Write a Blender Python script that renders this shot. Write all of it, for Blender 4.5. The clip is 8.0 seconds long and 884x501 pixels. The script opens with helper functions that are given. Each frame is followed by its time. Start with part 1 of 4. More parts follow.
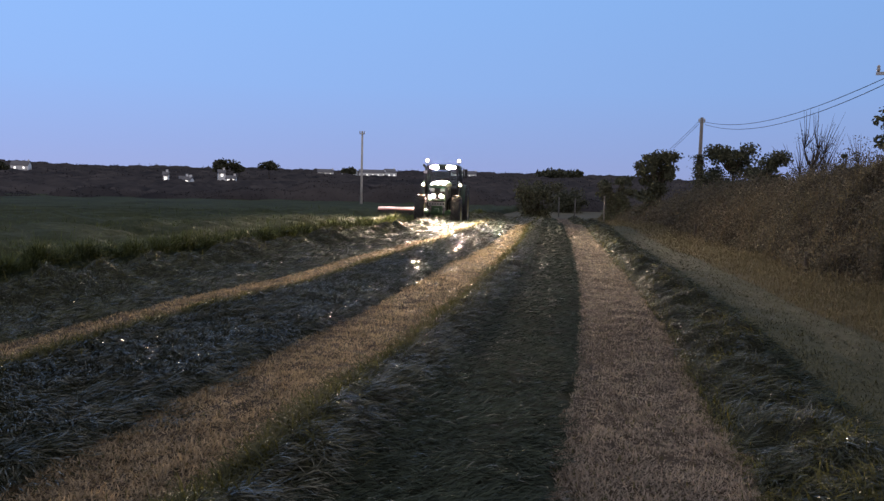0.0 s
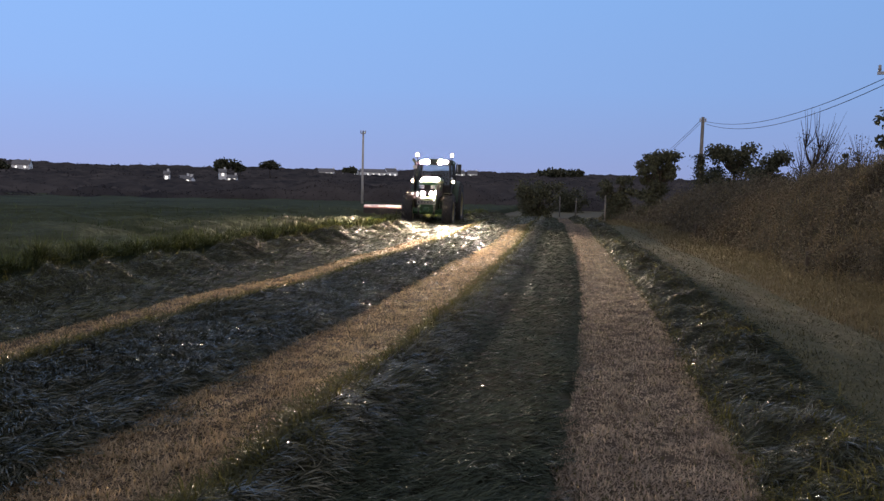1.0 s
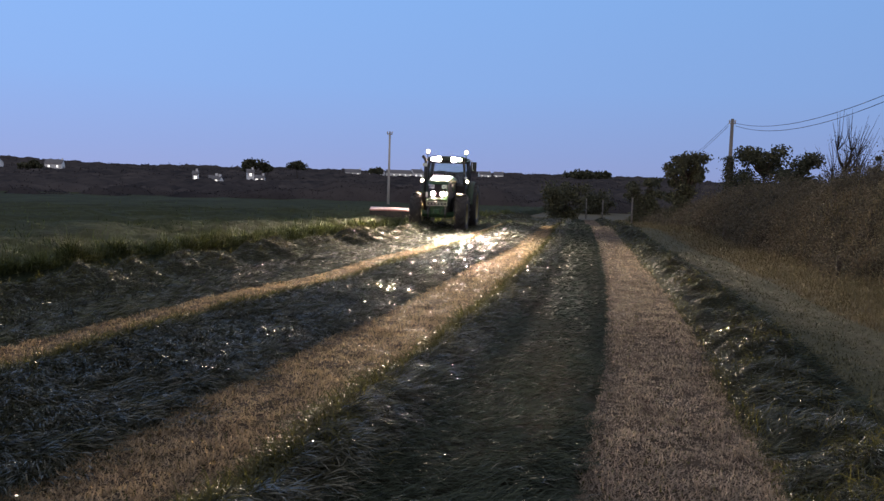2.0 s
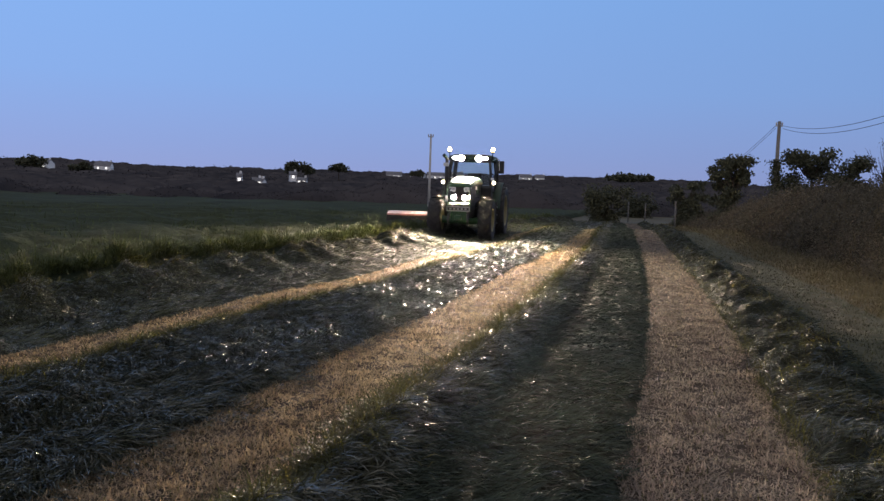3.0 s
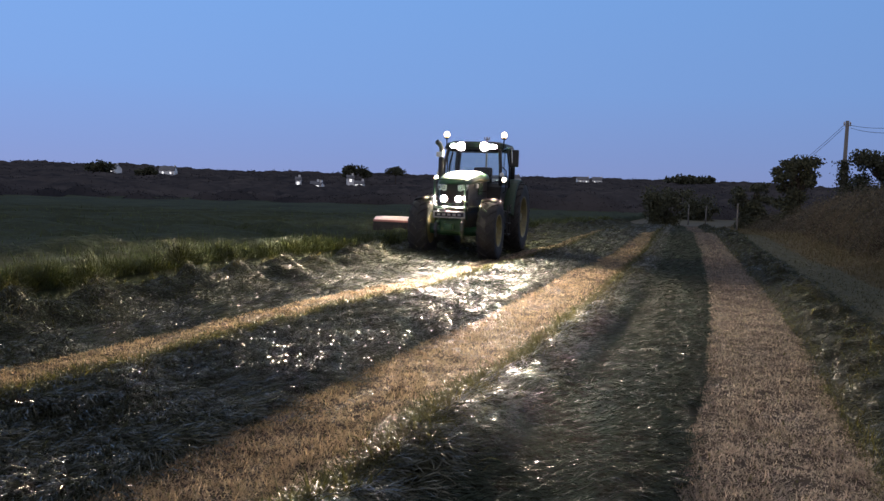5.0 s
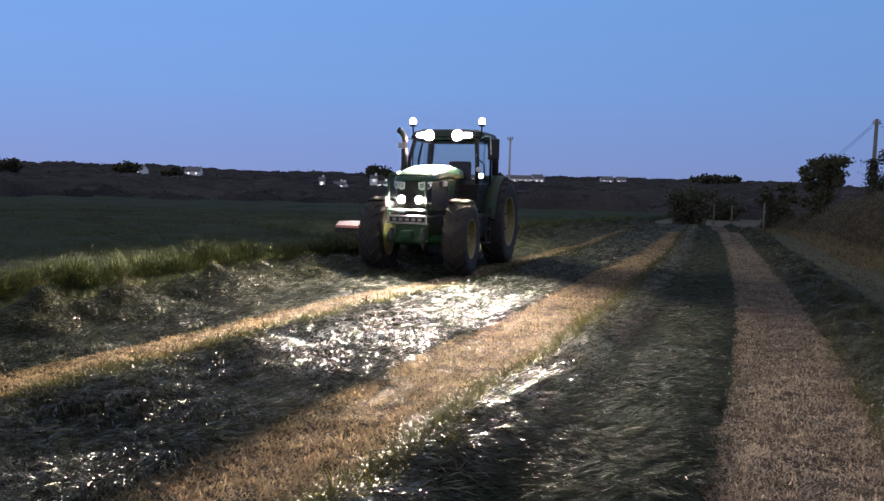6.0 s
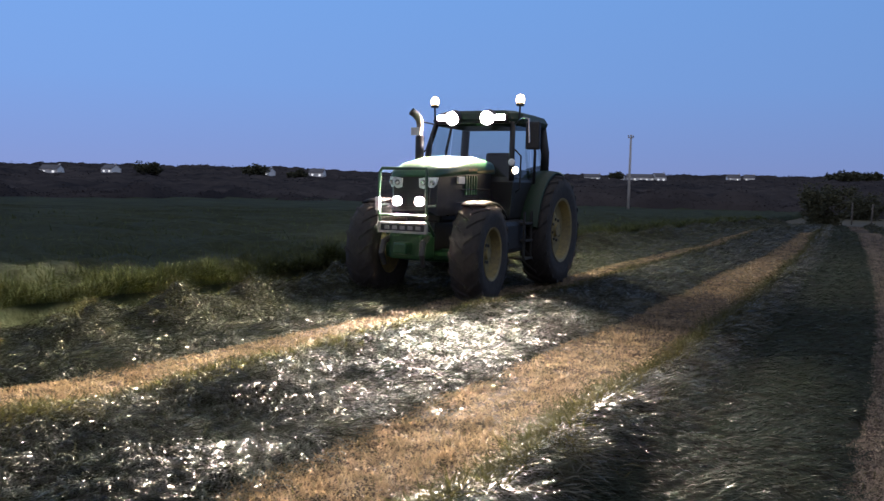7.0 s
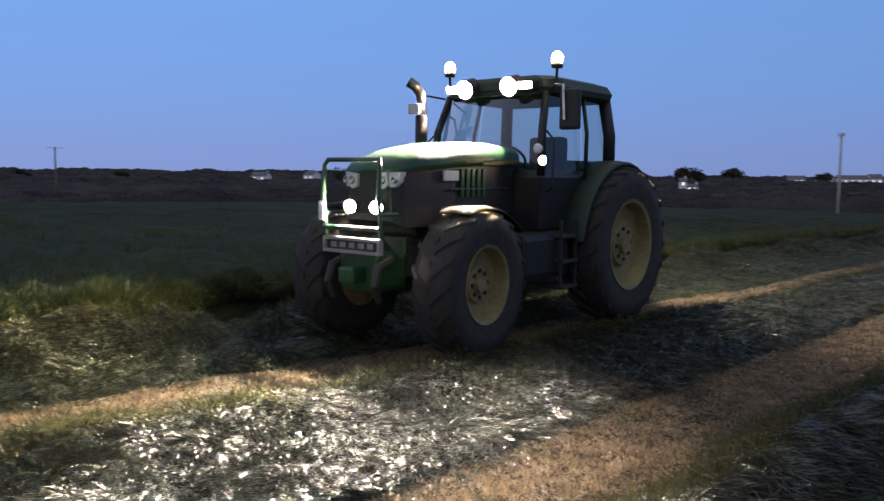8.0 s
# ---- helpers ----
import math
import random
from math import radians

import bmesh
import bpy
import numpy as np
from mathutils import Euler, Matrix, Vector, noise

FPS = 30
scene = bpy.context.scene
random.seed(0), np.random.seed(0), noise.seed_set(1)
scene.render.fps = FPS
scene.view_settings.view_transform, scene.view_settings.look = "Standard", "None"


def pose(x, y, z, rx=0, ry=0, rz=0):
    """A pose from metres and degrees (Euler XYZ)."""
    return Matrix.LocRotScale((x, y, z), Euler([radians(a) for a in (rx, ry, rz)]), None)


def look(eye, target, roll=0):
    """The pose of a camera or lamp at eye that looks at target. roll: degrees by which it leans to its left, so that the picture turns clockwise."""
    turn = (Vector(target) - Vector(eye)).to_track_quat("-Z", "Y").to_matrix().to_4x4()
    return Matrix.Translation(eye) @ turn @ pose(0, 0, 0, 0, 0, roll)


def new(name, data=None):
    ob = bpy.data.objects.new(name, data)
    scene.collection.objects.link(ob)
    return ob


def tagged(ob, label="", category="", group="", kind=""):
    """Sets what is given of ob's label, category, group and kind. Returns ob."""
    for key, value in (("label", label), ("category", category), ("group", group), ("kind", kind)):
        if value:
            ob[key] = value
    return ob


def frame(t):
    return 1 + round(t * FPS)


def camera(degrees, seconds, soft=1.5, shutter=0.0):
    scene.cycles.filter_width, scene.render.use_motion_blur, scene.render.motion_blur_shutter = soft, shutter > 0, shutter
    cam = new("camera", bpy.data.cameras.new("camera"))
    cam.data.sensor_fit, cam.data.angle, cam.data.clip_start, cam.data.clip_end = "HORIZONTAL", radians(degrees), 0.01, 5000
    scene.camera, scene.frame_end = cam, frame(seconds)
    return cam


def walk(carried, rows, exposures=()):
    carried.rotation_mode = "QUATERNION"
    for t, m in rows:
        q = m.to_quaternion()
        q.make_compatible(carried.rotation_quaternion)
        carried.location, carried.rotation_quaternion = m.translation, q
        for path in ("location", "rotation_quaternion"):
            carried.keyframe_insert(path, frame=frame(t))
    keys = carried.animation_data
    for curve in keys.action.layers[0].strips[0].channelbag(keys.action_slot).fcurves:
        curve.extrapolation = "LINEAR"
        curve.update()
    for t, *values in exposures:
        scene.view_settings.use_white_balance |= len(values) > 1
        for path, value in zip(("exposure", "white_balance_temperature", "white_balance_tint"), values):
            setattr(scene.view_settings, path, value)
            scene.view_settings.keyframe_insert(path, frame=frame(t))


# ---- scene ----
# ---- camera: stands on one spot and pans with the tractor ----
cam = camera(57.58, 8.0, soft=1.4, shutter=0.3)
EYE = (0.0, 0.0, 1.7)
TURNS = [  # seconds, yaw, pitch, lean
    (0.0, -0.64, -4.99, 1.44), (0.5, -0.61, -5.03, 1.50), (1.0, -0.58, -5.03, 1.47), (1.6, 0.35, -5.01, 1.62),
    (2.5, 2.56, -4.98, 1.86), (3.0, 4.12, -4.91, 1.92), (3.5, 5.36, -4.84, 1.78), (4.0, 6.62, -4.81, 1.73),
    (4.5, 7.49, -4.80, 1.72), (5.2, 8.28, -4.83, 1.65), (6.0, 9.78, -4.87, 1.56), (6.5, 14.19, -4.98, 1.36),
    (7.0, 18.13, -5.06, 1.12), (7.5, 23.86, -5.11, 0.98), (8.0, 31.31, -4.98, 0.67)]


def aim(yaw, pitch, lean):
    a, b = radians(yaw), radians(pitch)
    ahead = Vector((-math.sin(a) * math.cos(b), math.cos(a) * math.cos(b), math.sin(b)))
    return look(EYE, Vector(EYE) + ahead, lean)


walk(cam, [(t, aim(y, p, r)) for t, y, p, r in TURNS],
     exposures=[(0.0, 0.15, 6650, 10), (1.0, 0.12, 6650, 10), (2.5, 0.0, 6500, 10), (3.5, -0.12, 6400, 10), (4.5, -0.20, 6250, 10),
                (6.0, -0.28, 5950, 10), (7.0, -0.32, 5900, 10), (8.0, -0.34, 5900, 10)])

# ---- dusk sky: no sun left, the last light high in the west ----
world = bpy.data.worlds.new("dusk")
scene.world = world
world.use_nodes = True
wn, wl = world.node_tree.nodes, world.node_tree.links
wn.clear()
w_out, w_bg = wn.new("ShaderNodeOutputWorld"), wn.new("ShaderNodeBackground")
w_co, w_sep, w_ramp = wn.new("ShaderNodeTexCoord"), wn.new("ShaderNodeSeparateXYZ"), wn.new("ShaderNodeValToRGB")
wl.new(w_co.outputs["Generated"], w_sep.inputs[0])
wl.new(w_sep.outputs["Z"], w_ramp.inputs[0])
ramp = w_ramp.color_ramp
SKY = [(0.0, (0.290, 0.350, 0.64)), (0.035, (0.272, 0.368, 0.69)), (0.11, (0.246, 0.410, 0.785)),
       (0.24, (0.226, 0.430, 0.845)), (0.38, (0.25, 0.450, 0.86)), (0.6, (0.53, 0.56, 0.66)), (1.0, (0.70, 0.64, 0.61))]
ramp.elements[0].position, ramp.elements[0].color = SKY[0][0], (*SKY[0][1], 1)
ramp.elements[1].position, ramp.elements[1].color = SKY[-1][0], (*SKY[-1][1], 1)
for pos, col in SKY[1:-1]:
    ramp.elements.new(pos).color = (*col, 1)
# brighter towards the afterglow in the west (left)
w_side = wn.new("ShaderNodeMapRange")
wl.new(w_sep.outputs["X"], w_side.inputs["Value"])
for k, v in (("From Min", -0.9), ("From Max", 0.5), ("To Min", 1.18), ("To Max", 0.90)):
    w_side.inputs[k].default_value = v
w_mul = wn.new("ShaderNodeVectorMath")
w_mul.operation = "SCALE"
wl.new(w_ramp.outputs[0], w_mul.inputs[0])
wl.new(w_side.outputs[0], w_mul.inputs["Scale"])
# pale dusk low in the sky behind the viewer
w_back = wn.new("ShaderNodeMapRange")
w_back.interpolation_type = "SMOOTHSTEP"
wl.new(w_sep.outputs["Y"], w_back.inputs["Value"])
for k, v in (("From Min", 0.1), ("From Max", -0.8), ("To Min", 0.0), ("To Max", 1.0)):
    w_back.inputs[k].default_value = v
w_low = wn.new("ShaderNodeMapRange")
w_low.interpolation_type = "SMOOTHSTEP"
wl.new(w_sep.outputs["Z"], w_low.inputs["Value"])
for k, v in (("From Min", 0.75), ("From Max", 0.05), ("To Min", 0.0), ("To Max", 1.0)):
    w_low.inputs[k].default_value = v
w_glow = wn.new("ShaderNodeMath")
w_glow.operation = "MULTIPLY"
wl.new(w_back.outputs[0], w_glow.inputs[0])
wl.new(w_low.outputs[0], w_glow.inputs[1])
w_mix = wn.new("ShaderNodeMix")
w_mix.data_type = "RGBA"
wl.new(w_glow.outputs[0], w_mix.inputs["Factor"])
wl.new(w_mul.outputs[0], w_mix.inputs["A"])
w_mix.inputs["B"].default_value = (0.75, 0.62, 0.60, 1)
wl.new(w_mix.outputs["Result"], w_bg.inputs["Color"])
w_bg.inputs["Strength"].default_value = 1.0
wl.new(w_bg.outputs[0], w_out.inputs[0])


# ---- materials ----
def mat(name, base, rough=0.6, metal=0.0, vary=None, big=1.5, small=30.0, bump=0.0, island=False, spec=0.5,
        emit=None, through_light=0.0, dark=0.6, tint=(1.0, 1.0, 1.0)):
    """A surface with variation at two scales; vary is the second colour."""
    m = bpy.data.materials.new(name)
    m.use_nodes = True
    n, l = m.node_tree.nodes, m.node_tree.links
    b = n["Principled BSDF"]
    b.inputs["Roughness"].default_value = rough
    b.inputs["Metallic"].default_value = metal
    b.inputs["Specular IOR Level"].default_value = spec
    b.inputs["Base Color"].default_value = (*base, 1)
    if emit:
        b.inputs["Emission Color"].default_value = (*emit[0], 1)
        b.inputs["Emission Strength"].default_value = emit[1]
    second = vary or tuple(c * dark for c in base)
    geo = n.new("ShaderNodeNewGeometry")
    co = n.new("ShaderNodeTexCoord")
    t1, t2 = n.new("ShaderNodeTexNoise"), n.new("ShaderNodeTexNoise")
    t1.inputs["Scale"].default_value, t2.inputs["Scale"].default_value = big, small
    t1.inputs["Detail"].default_value = t2.inputs["Detail"].default_value = 3
    l.new(co.outputs["Object"], t1.inputs["Vector"])
    l.new(co.outputs["Object"], t2.inputs["Vector"])
    add = n.new("ShaderNodeMath")
    add.operation = "ADD"
    l.new(t1.outputs["Fac"], add.inputs[0])
    l.new(t2.outputs["Fac"], add.inputs[1])
    last = add
    if island:
        add2 = n.new("ShaderNodeMath")
        add2.operation = "MULTIPLY_ADD"
        l.new(geo.outputs["Random Per Island"], add2.inputs[0])
        add2.inputs[1].default_value = 0.8
        l.new(add.outputs[0], add2.inputs[2])
        last = add2
    rng = n.new("ShaderNodeMapRange")
    rng.inputs["From Min"].default_value, rng.inputs["From Max"].default_value = (0.85, 1.95) if island else (0.72, 1.28)
    l.new(last.outputs[0], rng.inputs["Value"])
    mix = n.new("ShaderNodeMix")
    mix.data_type = "RGBA"
    mix.inputs["A"].default_value, mix.inputs["B"].default_value = (*second, 1), (*base, 1)
    l.new(rng.outputs[0], mix.inputs["Factor"])
    l.new(mix.outputs["Result"], b.inputs["Base Color"])
    rr = n.new("ShaderNodeMapRange")
    rr.inputs["To Min"].default_value, rr.inputs["To Max"].default_value = rough * 0.8, min(1, rough * 1.2)
    l.new(t2.outputs["Fac"], rr.inputs["Value"])
    l.new(rr.outputs[0], b.inputs["Roughness"])
    if bump:
        bp = n.new("ShaderNodeBump")
        bp.inputs["Strength"].default_value = min(1.0, bump * 10)
        bp.inputs["Distance"].default_value = bump
        l.new(t2.outputs["Fac"], bp.inputs["Height"])
        l.new(bp.outputs[0], b.inputs["Normal"])
    if through_light:
        tr = n.new("ShaderNodeBsdfTranslucent")
        tn = n.new("ShaderNodeVectorMath")
        tn.operation = "MULTIPLY"
        tn.inputs[1].default_value = tint
        l.new(mix.outputs["Result"], tn.inputs[0])
        l.new(tn.outputs[0], tr.inputs["Color"])
        ms = n.new("ShaderNodeMixShader")
        ms.inputs[0].default_value = through_light
        l.new(b.outputs[0], ms.inputs[1])
        l.new(tr.outputs[0], ms.inputs[2])
        l.new(ms.outputs[0], n["Material Output"].inputs[0])
    return m


def glass_mat(name, tint=(0.8, 0.85, 0.85)):
    m = bpy.data.materials.new(name)
    m.use_nodes = True
    n, l = m.node_tree.nodes, m.node_tree.links
    n.remove(n["Principled BSDF"])
    tr, gl, fr, mx = (n.new("ShaderNodeBsdfTransparent"), n.new("ShaderNodeBsdfGlossy"), n.new("ShaderNodeFresnel"),
                      n.new("ShaderNodeMixShader"))
    tr.inputs[0].default_value = (*tint, 1)
    gl.inputs["Roughness"].default_value = 0.03
    l.new(fr.outputs[0], mx.inputs[0])
    l.new(tr.outputs[0], mx.inputs[1])
    l.new(gl.outputs[0], mx.inputs[2])
    l.new(mx.outputs[0], n["Material Output"].inputs[0])
    return m


M_SOIL = mat("field_soil", (0.085, 0.07, 0.04), 0.95, vary=(0.045, 0.042, 0.024), big=0.35, small=9, bump=0.03, spec=0.2)
M_STUB_SOIL = mat("stubble_soil", (0.068, 0.050, 0.036), 0.95, vary=(0.034, 0.026, 0.019), big=2.2, small=22, bump=0.02, spec=0.1)
M_STUBBLE = mat("stubble_stems", (0.37, 0.315, 0.265), 0.75, vary=(0.12, 0.10, 0.084), big=2.4, small=12, island=True, spec=0.15,
                through_light=0.42, tint=(1.0, 0.90, 0.76))
M_STRAW = mat("straw_stubble_stems", (0.46, 0.362, 0.25), 0.75, vary=(0.13, 0.10, 0.07), big=2.4, small=12, island=True, spec=0.15,
              through_light=0.42, tint=(1.0, 0.88, 0.62))
M_DULL_SOIL = mat("regrowth_soil", (0.085, 0.08, 0.052), 0.95, vary=(0.04, 0.042, 0.026), big=1.2, small=16, bump=0.03, spec=0.1)
M_DULL = mat("regrowth_stems", (0.12, 0.115, 0.068), 0.7, vary=(0.05, 0.055, 0.032), big=0.9, small=10, island=True, spec=0.15)
M_CUT = mat("cut_grass", (0.050, 0.056, 0.032), 0.42, vary=(0.011, 0.015, 0.008), big=1.6, small=18, island=True, spec=0.22,
            through_light=0.12)
M_WET = mat("wet_cut_blades", (0.075, 0.076, 0.050), 0.28, vary=(0.018, 0.020, 0.013), big=1.6, small=18, island=True, spec=0.6)
M_WILT = mat("wilted_cut_grass", (0.046, 0.058, 0.042), 0.65, vary=(0.026, 0.034, 0.026), big=1.2, small=16, island=True, spec=0.08,
             through_light=0.1)
M_TUFT = mat("tufted_grass", (0.088, 0.085, 0.036), 0.55, vary=(0.03, 0.032, 0.012), big=1.2, small=14, island=True, spec=0.12,
             through_light=0.35, tint=(1.3, 1.2, 0.62))
# swath core, darkened so its colour gives the shade between the blades
M_MOUND = mat("shaded_swath_core", (0.024, 0.025, 0.015), 0.9, vary=(0.010, 0.011, 0.007), big=1.4, small=22, bump=0.05, spec=0.1)
M_HAY = mat("lying_hay", (0.092, 0.10, 0.045), 0.5, vary=(0.013, 0.017, 0.009), big=2.5, small=20, island=True, spec=0.25)
# core under the lying hay: same grass, gap shade put into its colour
M_HAY_CORE = mat("shaded_hay_core", (0.03, 0.032, 0.02), 0.85, vary=(0.012, 0.014, 0.009), big=2.2, small=26, bump=0.06, spec=0.15)
M_CROP = mat("standing_grass", (0.105, 0.122, 0.044), 0.6, vary=(0.022, 0.032, 0.014), big=0.8, small=9, island=True, spec=0.15,
             through_light=0.12, tint=(1.2, 1.1, 0.6))
# body under the standing blades, its dark colour stands in for shade among them
M_CROP_SHADE = mat("shaded_grass_mass", (0.040, 0.047, 0.024), 0.95, vary=(0.018, 0.024, 0.013), big=0.25, small=5, bump=0.08, spec=0.05)
M_WEED = mat("rank_weeds", (0.165, 0.132, 0.080), 0.7, vary=(0.09, 0.082, 0.042), big=0.7, small=8, island=True, spec=0.12,
             through_light=0.2)
M_HEDGE = mat("bramble_leaves", (0.13, 0.108, 0.075), 0.75, vary=(0.062, 0.056, 0.042), big=0.45, small=2.2, island=True, spec=0.12,
              through_light=0.15)
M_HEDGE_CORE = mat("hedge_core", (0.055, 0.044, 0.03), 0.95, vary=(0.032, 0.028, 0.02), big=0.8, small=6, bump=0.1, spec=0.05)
M_LEAF = mat("tree_leaves", (0.08, 0.082, 0.045), 0.65, vary=(0.035, 0.038, 0.022), big=0.6, small=6, island=True, spec=0.3,
             through_light=0.15)
M_FARWOOD = mat("far_wood", (0.066, 0.059, 0.060), 1.0, vary=(0.026, 0.026, 0.031), big=0.02, small=0.11, spec=0.0)
M_BARK = mat("bark", (0.075, 0.06, 0.045), 0.9, big=2, small=30, bump=0.02, spec=0.2)
M_POLE = mat("weathered_pole_wood", (0.21, 0.19, 0.17), 0.85, vary=(0.12, 0.11, 0.10), big=1, small=12, bump=0.01, spec=0.2)
M_CONCRETE = mat("pole_concrete", (0.5, 0.48, 0.45), 0.85, vary=(0.36, 0.34, 0.32), big=1, small=14, bump=0.005)
M_CABLE = mat("cable_black", (0.03, 0.03, 0.035), 0.6)
M_STEEL = mat("galvanised_steel", (0.45, 0.46, 0.47), 0.45, metal=0.8, big=4, small=40)
M_PORCELAIN = mat("insulator", (0.45, 0.4, 0.36), 0.25)
M_WHITEWALL = mat("white_render", (0.80, 0.80, 0.78), 0.85, vary=(0.66, 0.66, 0.65), big=0.3, small=3)
M_SLATE = mat("slate_roof", (0.13, 0.13, 0.15), 0.7, big=0.5, small=4)
M_LITPANE = mat("lit_house_window", (0.8, 0.8, 0.75), 0.2, emit=((1.0, 0.95, 0.9), 1.6))


# ---- building helpers ----
def part(name, bm, material, parent=None, label="", smooth=False):
    me = bpy.data.meshes.new(name)
    bm.to_mesh(me)
    bm.free()
    for m in (material if isinstance(material, (list, tuple)) else [material]):
        me.materials.append(m)
    if smooth:
        me.shade_smooth()
    ob = new(name, me)
    if parent:
        ob.parent = parent
    if label:
        tagged(ob, label)
    return ob


def mesh_np(name, verts, faces, materials, mat_index=None, smooth=False):
    """One mesh object from arrays; all faces have the same number of corners."""
    verts, faces = np.asarray(verts, dtype=np.float32), np.asarray(faces, dtype=np.int32)
    me = bpy.data.meshes.new(name)
    k = faces.shape[1]
    me.vertices.add(len(verts))
    me.vertices.foreach_set("co", verts.ravel())
    me.loops.add(faces.size)
    me.loops.foreach_set("vertex_index", faces.ravel())
    me.polygons.add(len(faces))
    me.polygons.foreach_set("loop_start", np.arange(0, faces.size, k, dtype=np.int32))
    for m in materials:
        me.materials.append(m)
    if mat_index is not None:
        me.polygons.foreach_set("material_index", np.asarray(mat_index, dtype=np.int32))
    me.update(calc_edges=True)
    me.validate()
    if smooth:
        me.shade_smooth()
    return new(name, me)


def box(bm, x0, x1, y0, y1, z0, z1, bevel=0.0, m=None):
    vs = [bm.verts.new((x, y, z)) for z in (z0, z1) for x, y in ((x0, y0), (x1, y0), (x1, y1), (x0, y1))]
    for f in ((3, 2, 1, 0), (4, 5, 6, 7), (0, 1, 5, 4), (1, 2, 6, 5), (2, 3, 7, 6), (3, 0, 4, 7)):
        bm.faces.new([vs[i] for i in f])
    if bevel:
        edges = list({e for v in vs for e in v.link_edges})
        out = bmesh.ops.bevel(bm, geom=edges, offset=bevel, segments=2, affect="EDGES", profile=0.6)
        vs = list({v for f in out["faces"] for v in f.verts} | {v for v in vs if v.is_valid})
    if m is not None:
        bmesh.ops.transform(bm, matrix=m, verts=[v for v in vs if v.is_valid])
    return bm


def tube(bm, pts, radius, sides=8, cap=True):
    """A round bar along points; radius may be a list."""
    pts = [Vector(p) for p in pts]
    rs = radius if isinstance(radius, (list, tuple)) else [radius] * len(pts)
    rings = []
    prev = None
    for i, p in enumerate(pts):
        d = (pts[min(i + 1, len(pts) - 1)] - pts[max(i - 1, 0)]).normalized()
        up = Vector((0, 0, 1)) if abs(d.z) < 0.95 else Vector((1, 0, 0))
        if prev is not None:
            up = prev
        a = d.cross(up).normalized()
        b = a.cross(d).normalized()
        prev = b
        rings.append([bm.verts.new(p + rs[i] * (a * math.cos(2 * math.pi * k / sides) + b * math.sin(2 * math.pi * k / sides)))
                      for k in range(sides)])
    for r0, r1 in zip(rings, rings[1:]):
        for k in range(sides):
            bm.faces.new((r0[k], r0[(k + 1) % sides], r1[(k + 1) % sides], r1[k]))
    if cap:
        bm.faces.new(rings[0][::-1])
        bm.faces.new(rings[-1])
    return bm


def lathe(bm, profile, sides=32, axis="x", centre=(0, 0, 0), caps=True):
    """Turns (along, radius) pairs round an axis."""
    rings = []
    for a, r in profile:
        ring = []
        for k in range(sides):
            c, s = r * math.cos(2 * math.pi * k / sides), r * math.sin(2 * math.pi * k / sides)
            p = {"x": (a, c, s), "y": (c, a, s), "z": (c, s, a)}[axis]
            ring.append(bm.verts.new(Vector(p) + Vector(centre)))
        rings.append(ring)
    for r0, r1 in zip(rings, rings[1:]):
        for k in range(sides):
            bm.faces.new((r0[k], r0[(k + 1) % sides], r1[(k + 1) % sides], r1[k]))
    if caps:
        bm.faces.new(rings[0][::-1])
        bm.faces.new(rings[-1])
    bmesh.ops.recalc_face_normals(bm, faces=bm.faces)
    return bm


rng = np.random.default_rng(7)


def waves(x, y, size, seed, n=7):
    """Smooth random height, about -1 to 1, with features of the given size in metres."""
    r = np.random.default_rng(seed)
    out = 0.0
    for _ in range(n):
        a, k, ph = r.uniform(0, 2 * np.pi), 2 * np.pi / size * r.uniform(0.55, 1.7), r.uniform(0, 2 * np.pi)
        out = out + np.sin(k * (np.cos(a) * x + np.sin(a) * y) + ph)
    return out / (n ** 0.5) / 1.3


def smooth_step(v, a, b):
    s = np.clip((v - a) / (b - a), 0, 1)
    return s * s * (3 - 2 * s)


# ---- ground: level near, falls gently away, a shallow valley, then low hills ----
def land(x, y):
    x, y = np.asarray(x, dtype=float), np.asarray(y, dtype=float)
    d = np.hypot(x, y)
    z = -1.3 * smooth_step(d, 6, 88)
    z = z + 0.035 * waves(x, y, 5.0, 3) * smooth_step(d, 0, 6) * (1 - smooth_step(d, 60, 90))
    z = z + 0.22 * np.exp(-((y - 33 - 0.2 * x) / 6.0) ** 2) * smooth_step(x, -2, 2)
    z = z - 2.4 * smooth_step(d, 90, 180)
    hill = 9.5 + 2.6 * waves(x, y, 900, 5) + 1.2 * waves(x, y, 260, 6)
    z = z + hill * smooth_step(d, 200, 950)
    return z


# edges of the mown rows: x = a + b y + c exp(-y / 10)
EDGE = {"crop": (-8.275, 0.202, -0.067), "s1_far": (-4.835, 0.193, -1.648), "s1_near": (-3.807, 0.172, -1.974),
        "s2_far": (-2.299, 0.172, -0.877), "s2_near": (-0.794, 0.142, -1.479), "s3_left": (1.096, 0.132, -1.443),
        "s3_right": (1.785, 0.136, -0.845), "s4_left": (2.999, 0.13, -0.899), "s4_right": (4.3, 0.118, -1.0),
        "hedge": (6.35, 0.108, -1.2)}


def edge(name, y):
    a, b, c = EDGE[name]
    return a + b * y + c * np.exp(-np.asarray(y) / 10)


def grow(start, stop, first, ratio):
    out, v, step = [], start, first
    while v < stop:
        out.append(v)
        v, step = v + step, step * ratio
    return out + [stop]


